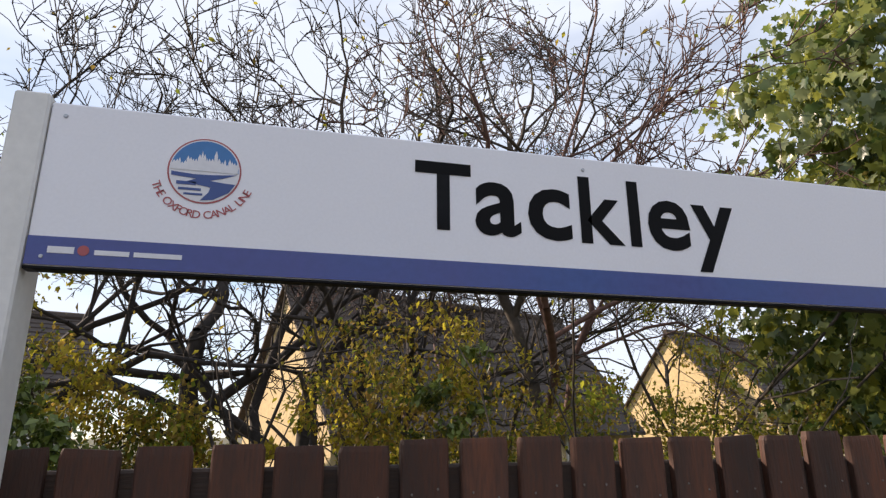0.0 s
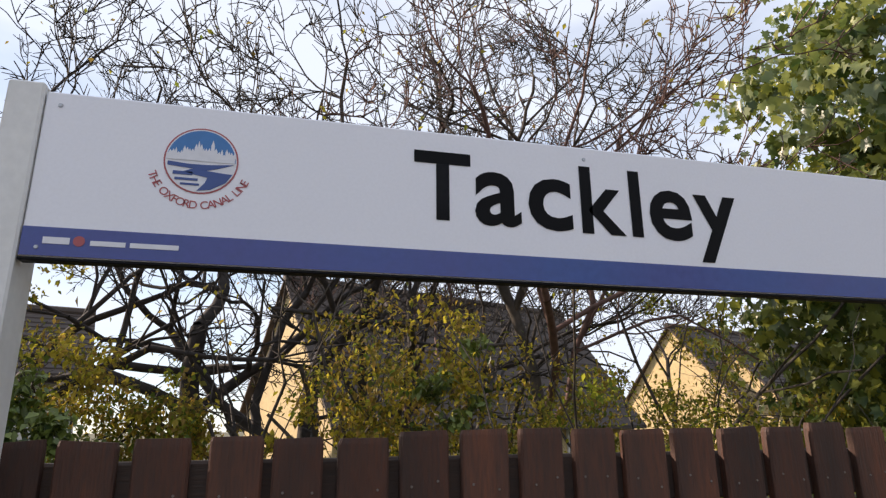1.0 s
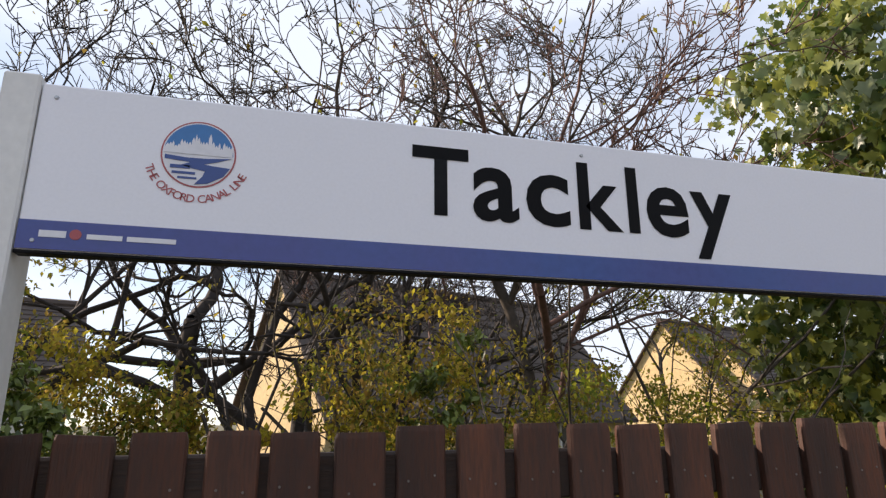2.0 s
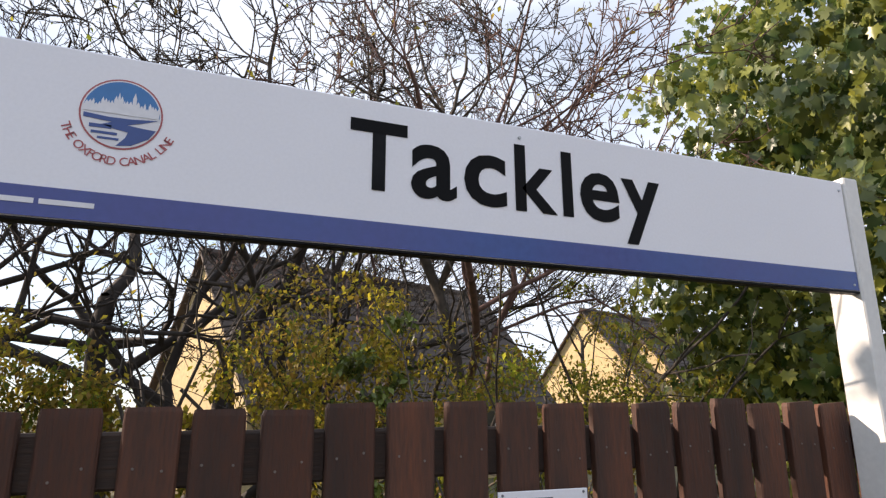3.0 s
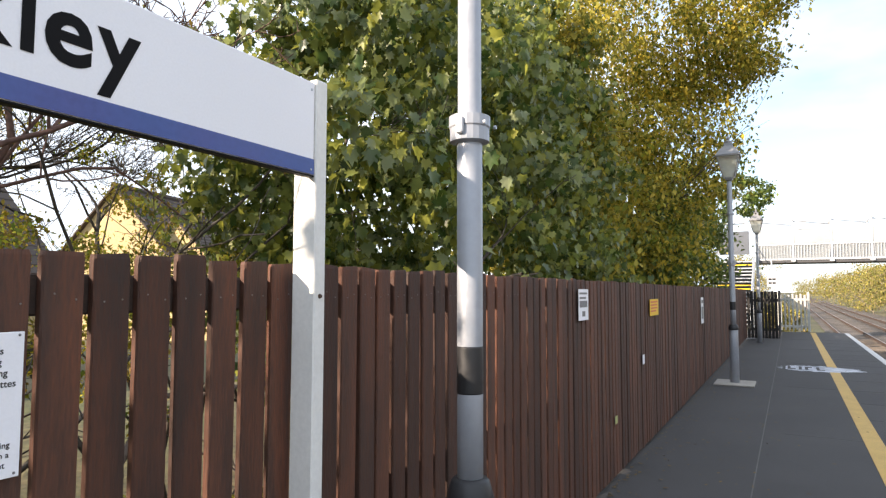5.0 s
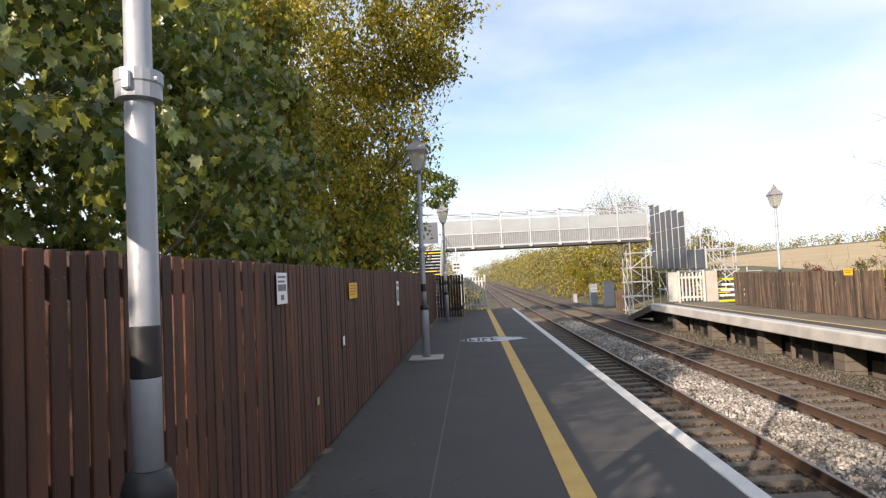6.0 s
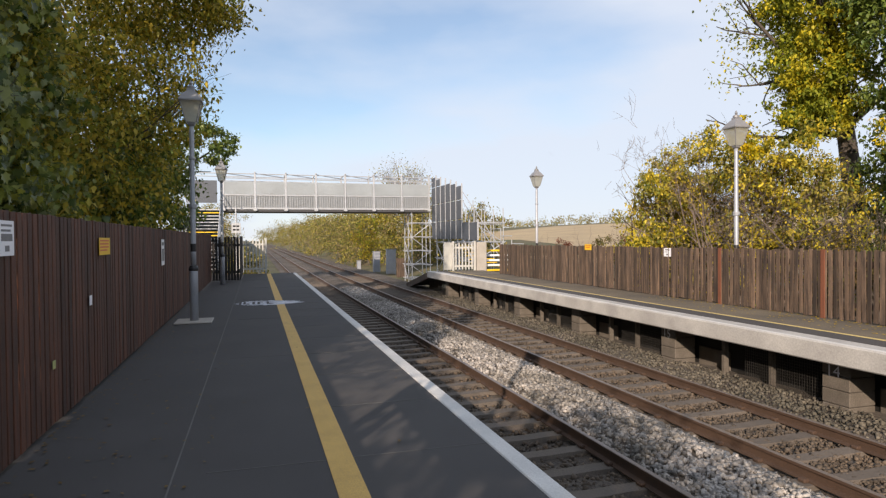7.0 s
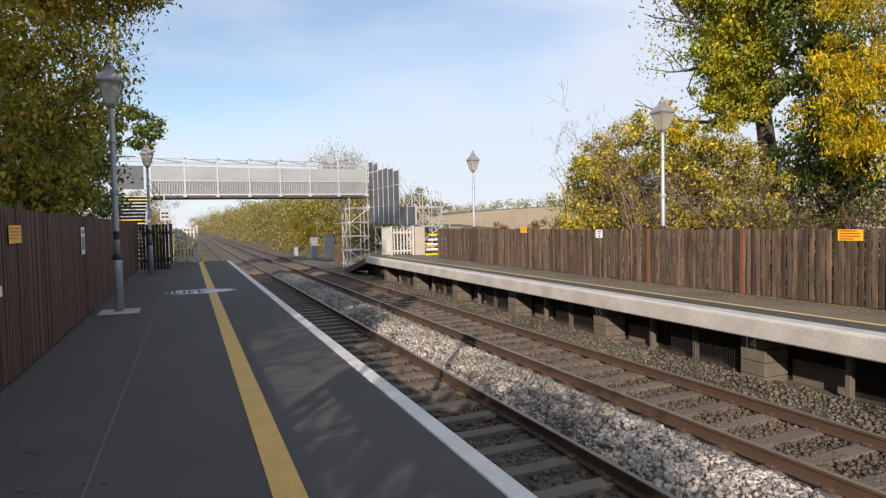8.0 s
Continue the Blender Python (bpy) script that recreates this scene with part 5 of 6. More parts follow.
# bare hawthorn trees behind the name board
# the last five stand out of view, added to shade the platform and tracks
for i, (x, y, wx, wy, ln, rad, dep, sd) in enumerate((
        (-1.34, 3.3, 0.24, 0.0, 2.3, 0.14, 6, 21), (-0.60, 3.6, -0.06, 0.0, 2.4, 0.062, 6, 22), (0.95, 3.6, 0.06, 0.0, 2.5, 0.08, 6, 23),
        (2.5, 3.2, -0.06, 0.02, 2.5, 0.042, 6, 24), (-3.3, 2.9, 0.75, 0.05, 2.6, 0.105, 6, 25), (1.5, 4.6, 0.0, 0.0, 2.7, 0.06, 6, 26), (-2.5, 4.3, 0.08, 0.0, 2.8, 0.06, 6, 27), (0.1, 5.2, 0.0, 0.0, 3.1, 0.11, 6, 30), (-0.35, 4.4, 0.05, 0.0, 2.9, 0.075, 6, 39),
        (-5.6, 2.8, 0.0, 0.0, 2.5, 0.12, 5, 28), (-8.4, 2.6, 0.0, 0.0, 2.5, 0.12, 5, 29), (-11.6, 2.8, 0.0, 0.0, 2.6, 0.12, 5, 36), (-15.2, 2.8, 0.0, 0.0, 3.7, 0.14, 5, 37), (-19.0, 3.0, 0.0, 0.0, 3.8, 0.14, 5, 38))):
    front = i < 9
    tree("hawthorn_tree", (x, y, GZ), "bare twiggy hawthorn tree with a few yellow leaves" if front else "unseen hedgerow hawthorn tree with autumn leaves, added for its shade", sd, (wx, wy, 1), ln, rad, dep, bark={2: M_BARK, 3: M_TWIG, 5: M_TWIG_RED}.get(i, M_BARK_DARK),
         leaf=L_HEDGE, leaf_size=0.042 if front else 0.15, per=1 if front else 34 if i < 12 else 24, clump=0.07 if front else 0.32, spread=0.47, kids=(3, 4) if i in (2, 7, 8) else (2, 3) if i in (0, 1, 3) else (3, 3) if front else (2, 4), every=5 if front else 1, bend=0.38, lift=0.04, shrink=0.68, steps=4, thin=0.74, spurs=0.9 if front else 0, clear_stem=3.2 if i in (1, 2, 5, 7, 8) else 0,
         keep=None if front else lambda w: w[:, 2] < np.where(w[:, 0] < -12.6, 7.6, 5.2) + 0.45 * np.sin(1.7 * w[:, 0]) + 0.3 * np.sin(4.1 * w[:, 0] + 1))
thicket = thing("thicket", (0, 0, GZ), "tangle of dark bare stems low behind the fence", "bush")
rnd, segs = random.Random(71), []
for i in range(9):
    x = rnd.uniform(-2.6, 0.9)
    x = x + 0.7 if -0.5 < x < 0.15 else x
    grow(rnd, (x, rnd.uniform(2.4, 3.6), -0.2), (rnd.gauss(0, 0.25), rnd.gauss(0, 0.2), 1), rnd.uniform(1.3, 2.0), rnd.uniform(0.012, 0.03), 3, 0.5, (2, 3), 0.3, 0.03, 0.62, 4, 0.7, segs, [])
tagged(part("branchwork", limbs_mesh("branchwork", segs, M_BARK_DARK), None, thicket), kind="stuff")
bush("hedge_bush", (0, 0, GZ), "leafy green and yellow hedge shrub behind the fence", 31,
     [((0.40, 2.4, 2.35), (0.44, 0.5, 0.72), 4200), ((0.9, 2.6, 2.05), (0.6, 0.6, 0.62), 3800), ((1.7, 2.5, 1.95), (0.8, 0.6, 0.50), 3600), ((2.7, 2.7, 1.95), (0.7, 0.6, 0.48), 2400)], L_HEDGE, 0.036, stems=4, height=1.9)
bush("hedge_bush", (0, 0, GZ), "low yellowing shrub behind the fence", 32,
     [((-1.10, 2.5, 2.05), (0.50, 0.4, 0.50), 5200), ((-0.72, 2.3, 1.90), (0.38, 0.3, 0.36), 2600), ((-1.8, 2.7, 2.35), (0.55, 0.4, 0.7), 3200), ((-0.10, 2.2, 1.85), (0.35, 0.3, 0.30), 700), ((-2.4, 2.8, 1.9), (0.7, 0.5, 0.8), 1000)], L_HEDGE, 0.036, stems=7, height=1.5)
bush("ivy_bush", (0, 0, GZ), "dark green ivy bush behind the fence", 33, [((-1.28, 1.7, 1.98), (0.38, 0.25, 0.36), 4600), ((-1.0, 2.3, 1.8), (0.3, 0.3, 0.35), 900), ((0.62, 2.1, 2.15), (0.20, 0.2, 0.55), 620)], L_IVY, 0.05, "oval", stems=4, height=1.0)
bush("hedge_bush", (0, 0, GZ), "sparse shrub with yellow and green leaves near the sycamore", 34,
     [((3.3, 3.4, 1.8), (0.7, 0.5, 0.9), 2200), ((4.2, 4.2, 2.2), (0.8, 0.6, 1.1), 2200), ((3.0, 3.9, 2.9), (0.6, 0.5, 0.7), 900)], L_HEDGE, 0.04, stems=7, height=2.2)

bush("undergrowth", (0, 0, GZ), "low bramble and nettle growth close behind the fence", 35, [((-3.4 + 1.1 * k, 1.05, 0.8), (0.6, 0.22, 0.65), 900) for k in range(9)], L_HEDGE, 0.05, stems=6, height=1.2)

# sycamore hanging over the fence
tree("sycamore_tree", (5.2, 2.5, GZ), "big-leaved green sycamore tree leaning over the fence", 41, (0.02, -0.05, 1), 2.2, 0.10, 5, leaf=L_SYC, leaf_size=0.102, shape="lobed", per=7, clump=0.3,
     extra=lambda rs: np.concatenate([blob_spots(rs, (-0.9, -0.5, 3.4), (1.3, 1.1, 2.2), 4785, 0.15, 0.5, 0.10), blob_spots(rs, (1.2, -0.5, 3.2), (1.8, 1.2, 2.4), 6235, 0.15, 0.5, 0.10), blob_spots(rs, (3.3, -0.4, 3.2), (1.8, 1.2, 2.3), 4930, 0.15, 0.5, 0.10), blob_spots(rs, (5.2, -0.5, 3.3), (1.6, 1.1, 2.3), 4640, 0.15, 0.5, 0.10), blob_spots(rs, (5.4, -0.2, 5.6), (1.5, 1.2, 1.6), 3190, 0.15),
                                      blob_spots(rs, (-0.3, 0.3, 6.2), (1.8, 1.6, 2.2), 4350, 0.15), blob_spots(rs, (2.6, 0.2, 6.2), (2.2, 1.6, 2.2), 4350, 0.15), blob_spots(rs, (1.4, -0.1, 1.6), (3.0, 1.0, 0.7), 2175, 0.1), blob_spots(rs, (0.6, 1.6, 3.6), (2.8, 0.9, 2.6), 2175, 0.1, 0.2, 0.2), blob_spots(rs, (3.6, 0.3, 5.4), (1.8, 1.2, 1.8), 3480, 0.15), blob_spots(rs, (-0.7, 0.9, 2.7), (1.3, 0.5, 1.1), 2175, 0.15, 0.2, 0.3)]),
     hang=1.05, keep=lambda w: (w[:, 1] > 0.25) & (w[:, 2] < 6.9 - 0.20 * np.clip(w[:, 0] - 6.2, 0, 4) + 0.3 * np.sin(5 * w[:, 0])) & (w[:, 0] > 2.78 + 0.30 * w[:, 1] + 0.14 * np.abs(w[:, 2] - 3.6) + 0.12 * np.sin(4 * w[:, 2])), spread=0.5, kids=(2, 3), bend=0.2, lift=0.05, shrink=0.72)
# taller trees further on
bush("ivy_bush", (0, 0, GZ), "dense dark green ivy standing over the fence", 48, [((14.6, 1.3, 2.6), (1.3, 0.7, 1.3), 3200), ((16.4, 1.2, 2.9), (1.4, 0.7, 1.6), 3600), ((18.4, 1.3, 3.0), (1.3, 0.7, 1.6), 2600)], L_IVY, 0.11, "oval", stems=6, height=1.8)
tree("field_maple_tree", (11.2, 3.2, GZ), "autumn tree with rust, gold and olive leaves behind the fence", 44, (0.0, -0.05, 1), 2.6, 0.12, 5, bark=M_TWIG, leaf=L_MAPLE, leaf_size=0.118, per=6, clump=0.35,
     extra=lambda rs: np.concatenate([blob_spots(rs, (-1.0, -0.8, 3.4), (1.9, 1.3, 2.8), 14725, 0.15), blob_spots(rs, (1.2, -0.6, 3.6), (1.9, 1.4, 3.0), 14725, 0.15), blob_spots(rs, (0, 0, 7.6), (2.6, 1.9, 2.8), 13950, 0.15)]),
     keep=lambda w: w[:, 1] > 0.3, spread=0.5, kids=(2, 3))
tree("field_maple_tree", (16.2, 2.3, GZ), "tall autumn tree with golden and olive leaves", 42, (0.0, -0.06, 1), 3.0, 0.16, 5, leaf=L_GOLD, leaf_size=0.118, per=6, clump=0.4,
     extra=lambda rs: np.concatenate([blob_spots(rs, (-1.6, -0.3, 3.4), (2.2, 1.4, 3.0), 17825, 0.15), blob_spots(rs, (0.4, -0.8, 5.2), (2.0, 1.9, 3.4), 19375, 0.15), blob_spots(rs, (0.2, -1.3, 9.4), (2.8, 2.7, 2.8), 16275, 0.15), blob_spots(rs, (1.6, -0.3, 2.6), (2.0, 1.2, 2.0), 4650, 0.1), blob_spots(rs, (0.6, -2.6, 8.6), (2.4, 1.2, 1.6), 6510, 0.15)]),
     keep=lambda w: w[:, 1] > np.where(w[:, 2] > 6.6, -2.6, np.where((w[:, 2] > 4.0) & (w[:, 0] > 14.5), -0.9, 0.1)), spread=0.5, kids=(2, 3), bend=0.2, lift=0.06, shrink=0.75)
ivy_clad = tree("ivy_clad_tree", (21.0, 2.0, GZ), "dark ivy-clad tree beside the platform end", 43, (0.0, -0.05, 1), 2.4, 0.15, 4, leaf=L_IVY, leaf_size=0.14, per=5, clump=0.4,
     extra=lambda rs: np.concatenate([blob_spots(rs, (0, -0.6, 2.9), (2.2, 1.4, 2.3), 6000, 0.12), blob_spots(rs, (1.5, -0.2, 4.6), (1.8, 1.5, 1.8), 3800, 0.12), blob_spots(rs, (4.0, -2.0, 5.5), (1.3, 0.9, 0.8), 2200, 0.15)]),
     keep=lambda w: (w[:, 1] > np.where(w[:, 2] > 4.4, -1.5, -0.75)) & ((w[:, 1] > 0.1) | (w[:, 2] > 2.2)), spread=0.5, kids=(2, 3))
bough, _ = grow(random.Random(46), (0.2, -0.1, 3.4), (0.82, -0.36, 0.42), 4.4, 0.07, 1, 0.4, (3, 4), 0.05, 0.0, 0.3, 4, 0.5)
part("limb", limbs_mesh("limb", bough, M_BARK), None, ivy_clad, "long leafy limb")
tree("autumn_tree", (31.0, 5.0, GZ), "slender half-bare autumn tree beyond the platform end", 45, (0.0, -0.05, 1), 2.8, 0.12, 5, bark=M_TWIG, leaf=L_GOLD, leaf_size=0.12, per=3, clump=0.4,
     extra=lambda rs: blob_spots(rs, (0, -1.5, 4.0), (2.5, 2.0, 2.4), 3500), spread=0.5, kids=(2, 3))

# houses
house((-5.0, 16.2, -1.0), 197, 9, 4.6, 4.0, 5.6, M_RENDER, "white rendered house with a dark tiled roof")
house((-0.06, 15.6, -1.0), 21.5, 10.0, 5.6, 3.2, 6.6, M_GABLE, "yellow stone house with a dark tiled roof")
house((14.7, 20.8, -1.0), 18, 8.5, 5.0, 3.8, 6.6, M_GABLE, "yellow stone house with a brown tiled roof")
house((15.9, 18.9, -1.0), 18, 4.5, 3.0, 3.9, 5.4, M_GABLE, "lower yellow stone wing with a gabled roof")
house((25.2, 20.4, -1.0), 18, 8, 5.5, 3.5, 5.45, M_GABLE, "stone house with a red-brown tiled roof", roof=M_ROOF_RED)

# ---------- beyond the opposite platform ----------
bush("autumn_bush", (14.6, -15.0, -0.3), "large half-bare autumn bush with yellow leaves behind the fence", 51,
     [((0.0, 0.0, 2.4), (2.0, 1.6, 2.0), 10000), ((1.6, 1.2, 1.6), (1.6, 1.4, 1.5), 8000), ((-1.2, -1.2, 1.8), (1.4, 1.4, 1.6), 7000), ((2.4, 1.5, 1.3), (1.3, 1.1, 1.2), 5000), ((0.7, 0.5, 3.9), (1.4, 1.1, 1.0), 5000), ((-0.9, -0.9, 3.4), (1.4, 1.2, 1.3), 6000), ((1.7, 1.0, 3.0), (1.4, 1.2, 1.3), 5000), ((1.3, 1.5, 3.4), (1.2, 1.0, 0.9), 2600)], L_RUST, 0.105, bark=M_BARK, stems=16, height=2.3, twigs=4)
bush("bare_shrub", (15.5, -14.1, -0.3), "pale bare twiggy shrub with a few yellow leaves behind the fence", 56, [((0.0, 0.0, 2.6), (1.0, 1.0, 1.2), 700), ((-0.4, -0.5, 3.6), (0.8, 0.8, 0.7), 300)], L_RUST, 0.09, bark=M_TWIG, stems=30, height=2.4, twigs=5)
bush("autumn_bush", (13.2, -16.6, -0.3), "bush with bright yellow leaves behind the fence", 52, [((0.6, 1.6, 3.6), (0.9, 0.9, 0.8), 900), ((1.0, 2.0, 4.6), (0.35, 0.35, 0.7), 160)], L_YELLOW, 0.11, bark=M_TWIG, stems=8, height=2.6, twigs=4)
ash = thing("ash_tree", (13.65, -18.4, -0.4), "large ash tree with yellow-green leaves and a bare limb", "tree")
rnd, rs = random.Random(53), np.random.RandomState(53)
segs, tips, bole = [], [], []
p, rad = Vector((0, 0, -0.3)), 0.36
for i in range(12):
    q = p + Vector((0.045 + 0.012 * i + rnd.uniform(-0.03, 0.03), rnd.uniform(-0.03, 0.03), 0.78))
    segs.append((p, q, rad, rad * 0.94, 5))
    bole.append((q, rad))
    p, rad = q, rad * 0.94
for i, way in ((6, (-0.6, -1.0, 1.0)), (7, (0.5, 1.3, 1.1)), (8, (0.9, -0.6, 1.0)), (9, (-0.4, 0.9, 1.2)), (10, (0.6, 0.8, 1.2)), (11, (0.2, 0.1, 1.0))):
    grow(rnd, bole[i][0], way, 2.1, bole[i][1] * 0.5, 3, 0.45, (2, 3), 0.2, 0.03, 0.7, 4, 0.7, segs, tips)
part("trunk", limbs_mesh("trunk", segs, M_BARK), None, ash)
spots = np.concatenate([clump_spots(rs, [tuple(q) for q, d in tips], 16, 0.4), blob_spots(rs, (0.85, 1.05, 5.7), (0.9, 1.1, 0.9), 6200, 0.18), blob_spots(rs, (0.90, 0.75, 6.9), (1.3, 1.5, 1.3), 10500, 0.18),
                        blob_spots(rs, (0.95, 0.55, 8.9), (1.7, 1.6, 1.5), 12500, 0.18), blob_spots(rs, (1.2, 2.7, 4.7), (0.5, 0.6, 0.35), 700), blob_spots(rs, (-0.6, -0.8, 9.2), (1.6, 1.6, 1.3), 4500, 0.2)])
part("crown", leaves_mesh("crown", rs, spots, 0.125, L_ASH, "oval", 0.5), None, ash)
segs, tips = grow(rnd, bole[6][0] + Vector((0.0, 0.0, -0.2)), (0.37, 0.93, -0.14), 1.4, 0.11, 3, 0.38, (2, 3), 0.22, 0.0, 0.7, 5, 0.7)
part("limb", limbs_mesh("limb", segs, M_BARK_DARK), None, ash, "long bare limb")
knot = bole[3][0] + Vector((0.0, 0.0, 0.0))
part("limb_stub", Shape().tube(knot, knot + Vector((0.20, 0.36, 0.22)), 0.20, 0.15, 9), M_BARK, ash, "sawn-off limb stub", smooth=True)
tree("ivy_tree", (11.9, -18.6, -0.4), "dark ivy-covered trunk behind the fence", 54, (0.0, 0.0, 1), 2.6, 0.2, 4, bark=M_BARK_DARK, leaf=L_IVY, leaf_size=0.14, per=8, clump=0.4,
     extra=lambda rs: np.concatenate([blob_spots(rs, (0.3, 0.2, 3.4), (1.1, 1.0, 3.4), 12500, 0.12, 0.35), blob_spots(rs, (0.5, 0.4, 8.0), (1.5, 1.3, 2.2), 9500, 0.15, 0.35), blob_spots(rs, (-2.2, 0.2, 4.6), (1.8, 0.9, 4.4), 9000, 0.15, 0.3)]), spread=0.5, kids=(2, 2))
tree("yellow_tree", (8.9, -17.0, -0.4), "tree with bright golden-yellow leaves behind the fence", 55, (0.0, 0.0, 1), 2.2, 0.14, 5, bark=M_BARK_DARK, leaf=L_YELLOW, leaf_size=0.125, shape="long", hang=0.5, per=12, clump=0.35,
     extra=lambda rs: np.concatenate([blob_spots(rs, (0.9, 0.3, 4.6), (1.2, 1.2, 1.6), 9500, 0.2), blob_spots(rs, (0.4, -0.2, 7.6), (1.7, 1.6, 1.7), 9500, 0.2), blob_spots(rs, (-1.4, 0.4, 5.4), (1.5, 1.4, 2.4), 6000)]), spread=0.5, kids=(2, 3))
for i, (x, y, n, zz) in enumerate(((12.9, -15.4, 2000, 1.5), (11.4, -15.2, 2200, 1.6), (9.9, -15.0, 2200, 1.7), (8.3, -14.8, 2200, 1.8), (6.6, -14.6, 2000, 1.8))):
    bush("bramble_bush", (x, y, -0.2), "tangled brown and green brambles behind the weathered fence", 60 + i, [((0, 0, 0.9), (1.0, 0.9, zz * 0.66), int(n * 1.4))], L_BRAMBLE, 0.085, bark=M_BARK, stems=16, height=1.5, twigs=3)
for i, (x, y) in enumerate(((18.5, -14.6), (20.5, -14.9), (23.0, -15.0), (25.5, -15.2))):
    bush("low_bush", (x, y, -0.3), "low rusty dock and bramble growth behind the fence", 70 + i, [((0, 0, 1.2), (1.0, 0.7, 0.85), 900)], L_DOCK if i % 2 else L_BRAMBLE, 0.08, bark=M_TWIG, stems=7, height=1.2, twigs=3)

# ---------- beyond the footbridge ----------
for i, (x, y, r, h, lf) in enumerate(((50, -18.0, 2.6, 2.4, L_FAR), (56, -16.6, 3.0, 2.6, L_FAR), (63, -15.8, 3.0, 3.0, L_HEDGE), (71, -15.6, 3.4, 3.0, L_FAR), (80, -15.4, 3.6, 3.0, L_FAR), (92, -15.4, 4.2, 3.3, L_FAR), (108, -15.6, 5.0, 3.6, L_FAR), (128, -16, 6.0, 4.0, L_FAR), (155, -17, 8.0, 4.4, L_FAR), (46, -19, 2.6, 2.0, L_FAR), (200, -20, 12.0, 5.0, L_FAR), (290, -22, 14.0, 5.5, L_FAR), (420, -24, 18.0, 6.0, L_FAR), (640, -26, 24.0, 7.0, L_FAR))):
    bush("trackside_bush", (x, y + 2.3, -0.9), "yellow-green scrub on the bank beside the track", 80 + i, [((0, 0, h * 0.85), (r, r * 0.8, h * 1.02), 5200), ((r * 0.5, -r * 0.9, h * 1.25), (r * 0.8, r * 0.6, h * 1.05), 3000)], lf, 0.13 + 0.0011 * x, bark=M_TWIG, stems=10, height=h * 0.75, twigs=2)
for i, (x, y, ln) in enumerate(((58, -15.6, 3.3), (62, -17.6, 3.7), (60, -19.2, 3.2), (67, -16.0, 3.2), (50.0, -18.6, 2.3), (66, -19.0, 3.4))):
    tree("birch_tree", (x, y, -0.6), "half-bare grey-brown tree beyond the footbridge", 100 + i, (0, 0, 1), ln, 0.14, 5, bark=M_TWIG, leaf=L_FAR, leaf_size=0.15, per=3, clump=0.5, spread=0.42, kids=(3, 4), bend=0.2, lift=0.05, shrink=0.66, steps=3, thin=0.7)
for i, (x, y, r, h) in enumerate(((46, 3.4, 1.6, 2.2), (52, 3.2, 1.9, 2.4), (60, 3.0, 2.2, 2.6), (72, 3.4, 2.6, 4.6), (90, 4.4, 3.4, 5.6), (120, 5.5, 5.0, 6.2), (170, 8.5, 7.0, 7.0), (280, 12, 10.0, 8.0), (44, -0.6, 1.0, 1.2), (50, -0.9, 1.3, 1.3))):
    bush("trackside_bush", (x, y, -0.9), "brown and green scrub beside the track", 120 + i, [((0, 0, h * 0.65), (r, r * 0.8, h * 0.8), 3200)], L_FAR, 0.12 + 0.0011 * x, bark=M_TWIG, stems=7, height=h * 0.7, twigs=2)


# distant hedgerow along the top of the field
rs = np.random.RandomState(77)
cs = []
for i in range(230):
    x = -100 + i * 6.0 + rs.uniform(-2, 2)
    y = -215 - 0.10 * (x - 60) + rs.uniform(-4, 4)
    cs.append((x, y, ground_height(x, y) + rs.uniform(0.5, 6.0)))
spots = clump_spots(rs, cs, 44, 2.6, 0.7)
hr = tagged(new("far_hedgerow", leaves_mesh("far_hedgerow", rs, spots, 1.5, L_FAR, "oval")), "distant hedgerow of trees along the top of the field", "hedgerow", "", "stuff")
field = Shape()
fx = [-60 + i * 20 for i in range(25)]
fy = [-24, -30, -40, -45, -55, -70, -90, -120, -160, -200, -212]
field.v = [(x, y, ground_height(x, y) + 0.06) for y in fy for x in fx]
field.f = [(j * 25 + i, j * 25 + i + 1, (j + 1) * 25 + i + 1, (j + 1) * 25 + i) for j in range(len(fy) - 1) for i in range(24)]
structure("stubble_field", field, M_STUBBLE, "pale tan stubble field beyond the railway", "field", smooth=True)


# ---------- painted words on the asphalt, worn to a pale patch ----------
patch = thing("painted_patch", (16.25, -1.82, 0.0), "worn white painted patch with dark bars on the platform", "floor marking")
worn = random.Random(8)
edge = [(math.cos(a), math.sin(a), worn.uniform(0.80, 1.06)) for a in [i * 2 * math.pi / 72 for i in range(72)]]
part("patch", Shape().add([(0.62 * c * k, (0.72 if q > 0 else 0.98) * q * k, 0.0045) for c, q, k in edge], [tuple(range(72))]), M_PATCH, patch)
for y0, y1, x0, x1 in ((0.60, 0.54, -0.3, 0.3), (0.50, 0.34, -0.32, -0.12), (0.50, 0.44, -0.12, 0.34), (0.28, 0.22, -0.3, 0.34), (0.16, 0.02, 0.1, 0.3), (0.16, 0.10, -0.3, 0.1), (-0.06, -0.12, -0.34, 0.3), (-0.12, -0.22, -0.34, -0.2)):
    part("print_bar", Shape().box(x0, x1, y1, y0, 0.005, 0.007), M_ASPHALT, patch)

# ---------- fallen leaves ----------
def litter(name, rs, n, xr, yr, bias, mat, size, label, z=0.012):
    x = rs.uniform(*xr, n)
    y = yr[0] + (yr[1] - yr[0]) * rs.uniform(0, 1, n) ** bias
    sp = np.stack([x, y, np.full(n, z)], 1)
    me = leaves_mesh(name, rs, sp, size, mat, "oval", droop=0.0)
    co = np.array([v.co[:] for v in me.vertices])
    co[:, 2] = z + (co[:, 2] - z) * 0.12
    me.vertices.foreach_set("co", co.astype(np.float32).ravel())
    me.update()
    return tagged(new(name, me), label, "leaf litter", "", "stuff")


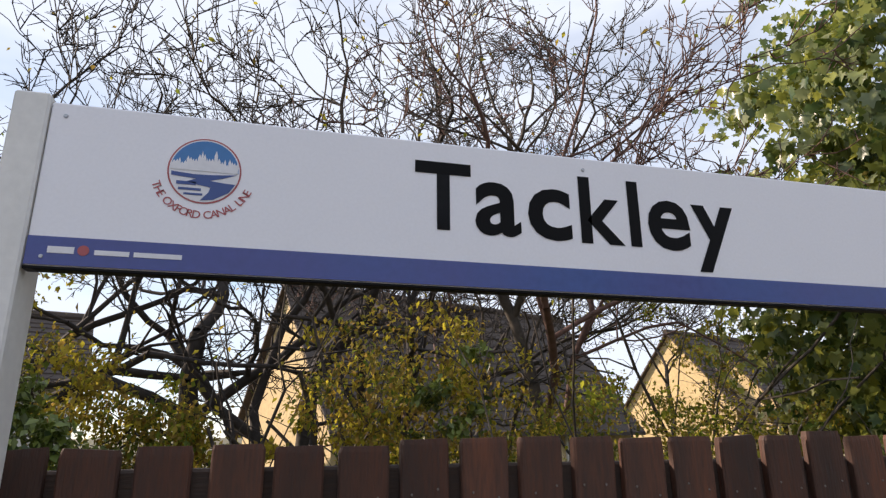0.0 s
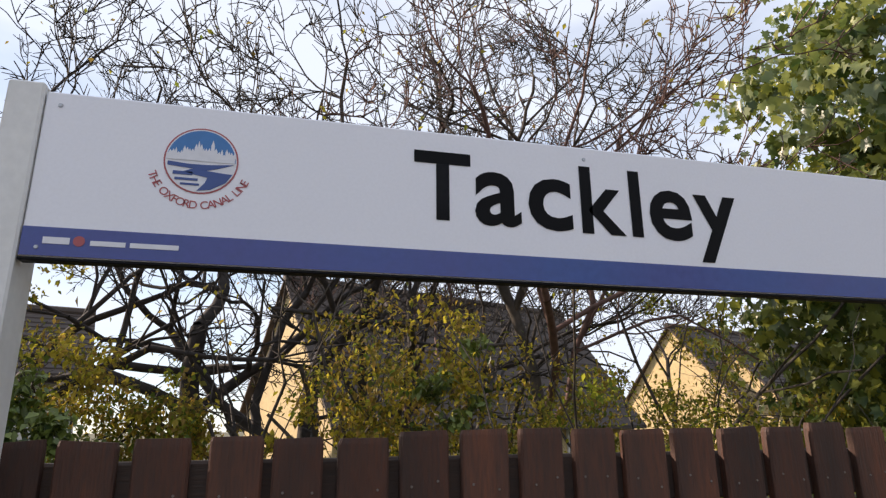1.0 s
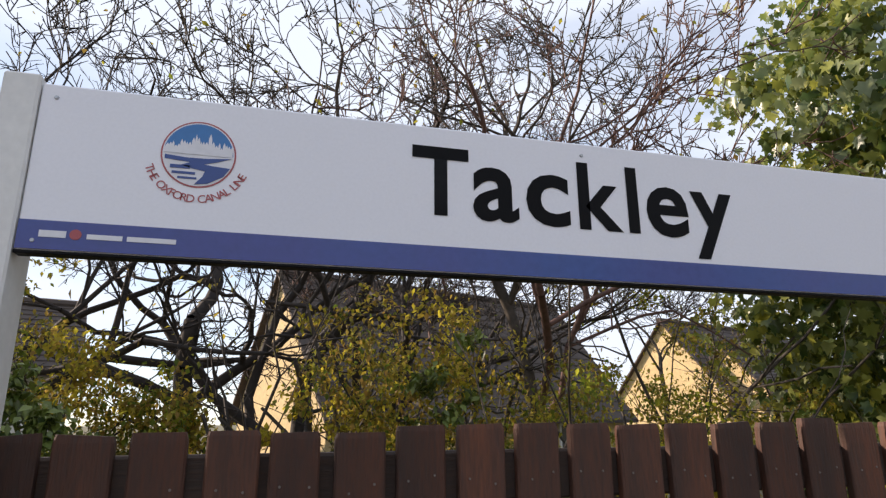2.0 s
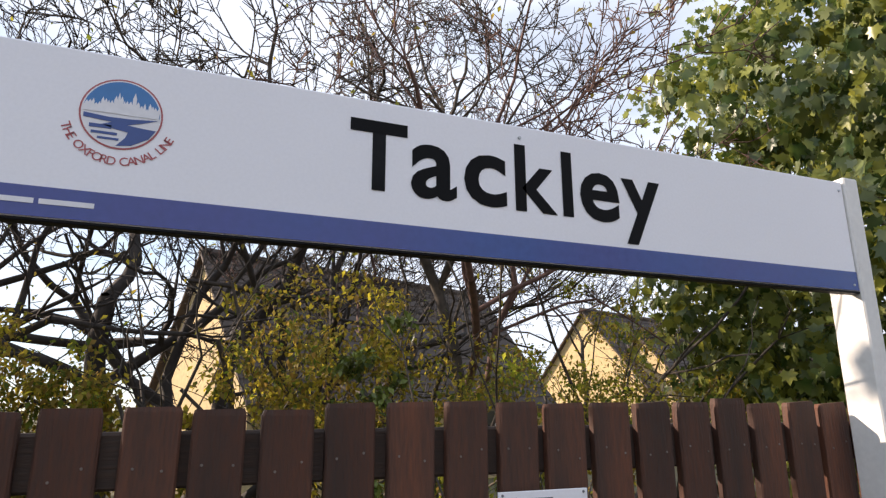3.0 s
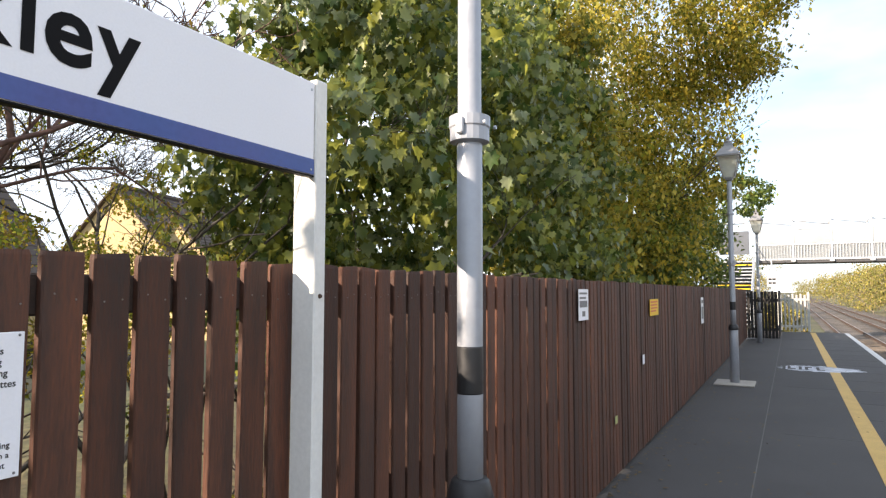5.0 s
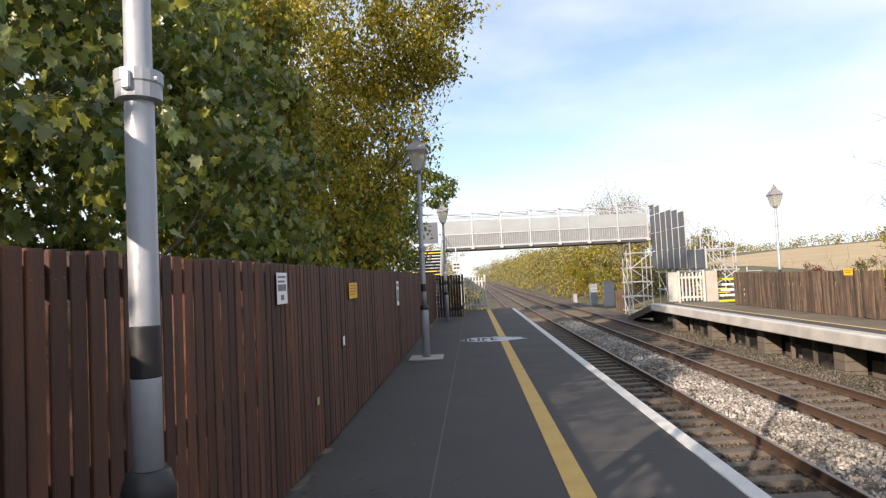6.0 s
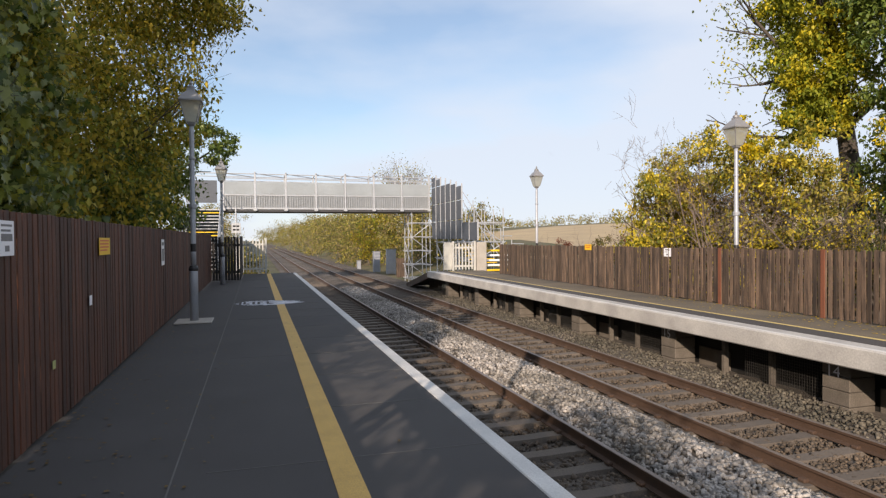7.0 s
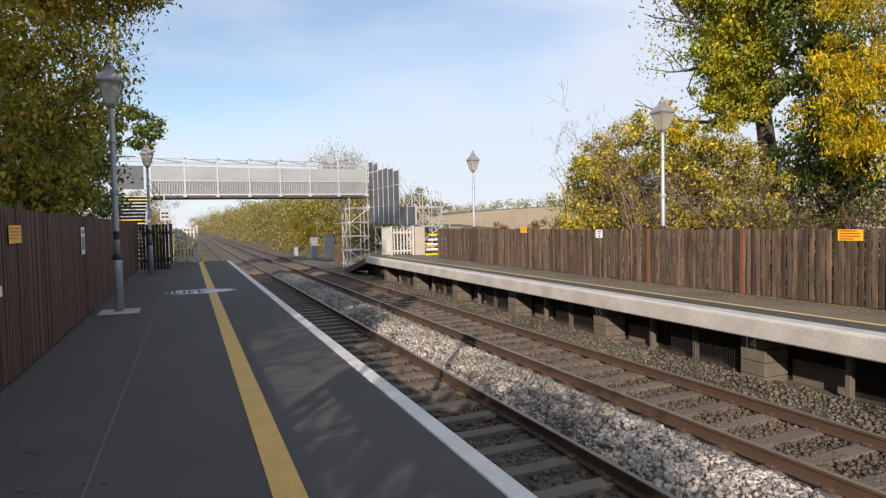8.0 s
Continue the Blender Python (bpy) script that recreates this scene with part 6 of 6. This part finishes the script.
litter("leaf_litter", np.random.RandomState(1), 900, (0.5, 25), (-0.03, -1.3), 2.6, L_FALLEN, 0.045, "brown fallen leaves along the foot of the fence")
litter("leaf_litter", np.random.RandomState(2), 60, (1.0, 20), (-0.2, -3.2), 1.0, L_FALLEN, 0.05, "scattered fallen leaves on the dark asphalt")
litter("leaf_litter", np.random.RandomState(3), 420, (4.5, 14), (FAR_FENCE + 0.05, -11.0), 2.2, L_FALLEN_Y, 0.06, "yellow fallen leaves on the opposite platform")


# ---------- pieces of the fences ----------
PALES = [pale_mesh("pale", rp, rp.uniform(0.090, 0.096), 1.75, 0.022, M_PALE, 0.004) for _ in range(10)]
M_SCREW = material("dull_screw", (0.22, 0.19, 0.17), 0.5, 60, 0.1, 8, 0.2, 0.0, metal=0.5)
SCREW = Shape().tube((0, 0, 0), (0, -0.002, 0), 0.0026, 0.0018, 8).mesh("screw", M_SCREW)
x = 0.062 - 31 * 0.1175
while x < FX1 - 0.1:
    pitch = 0.1178 if x < 1.1 else 0.1163
    ob = part("pale", PALES[rp.randrange(10)], None, near_fence, at=(x + rp.uniform(-0.003, 0.003), 0.0125 + rp.uniform(-0.003, 0.004), (0.034 if x < 0.0 else 0.047) + rp.gauss(0, 0.003)))
    ob.rotation_euler = (0, rp.gauss(0, 0.0018), 0)
    if -0.9 < x < 3.5:
        for sx in (-0.022, 0.024):
            part("screw", SCREW, None, ob, at=(sx + rp.uniform(-0.006, 0.006), -0.0112, 1.645 + rp.uniform(-0.012, 0.012)))
    x += pitch
FAR_PALES = [pale_mesh("pale", rp, rp.uniform(0.078, 0.094), 1.285, 0.02, M_PALE_FAR, 0.016) for _ in range(10)]
x = 0.8
while x < 25.9:
    ob = part("pale", FAR_PALES[rp.randrange(10)], None, far_fence, at=(x, FAR_FENCE + rp.uniform(-0.008, 0.010), 0.02 + rp.gauss(0, 0.010)))
    ob.rotation_euler = (0, rp.gauss(0, 0.008), math.pi + rp.gauss(0, 0.07))
    x += 0.112 + rp.uniform(-0.010, 0.010)
for i in range(45):
    part("pale", PALES[rp.randrange(10)], None, near_fence, at=(0.062 - (32 + i) * 0.1175, 0.0125 + rp.uniform(-0.003, 0.004), 0.034 + rp.gauss(0, 0.003))).rotation_euler = (0, rp.gauss(0, 0.0018), 0)
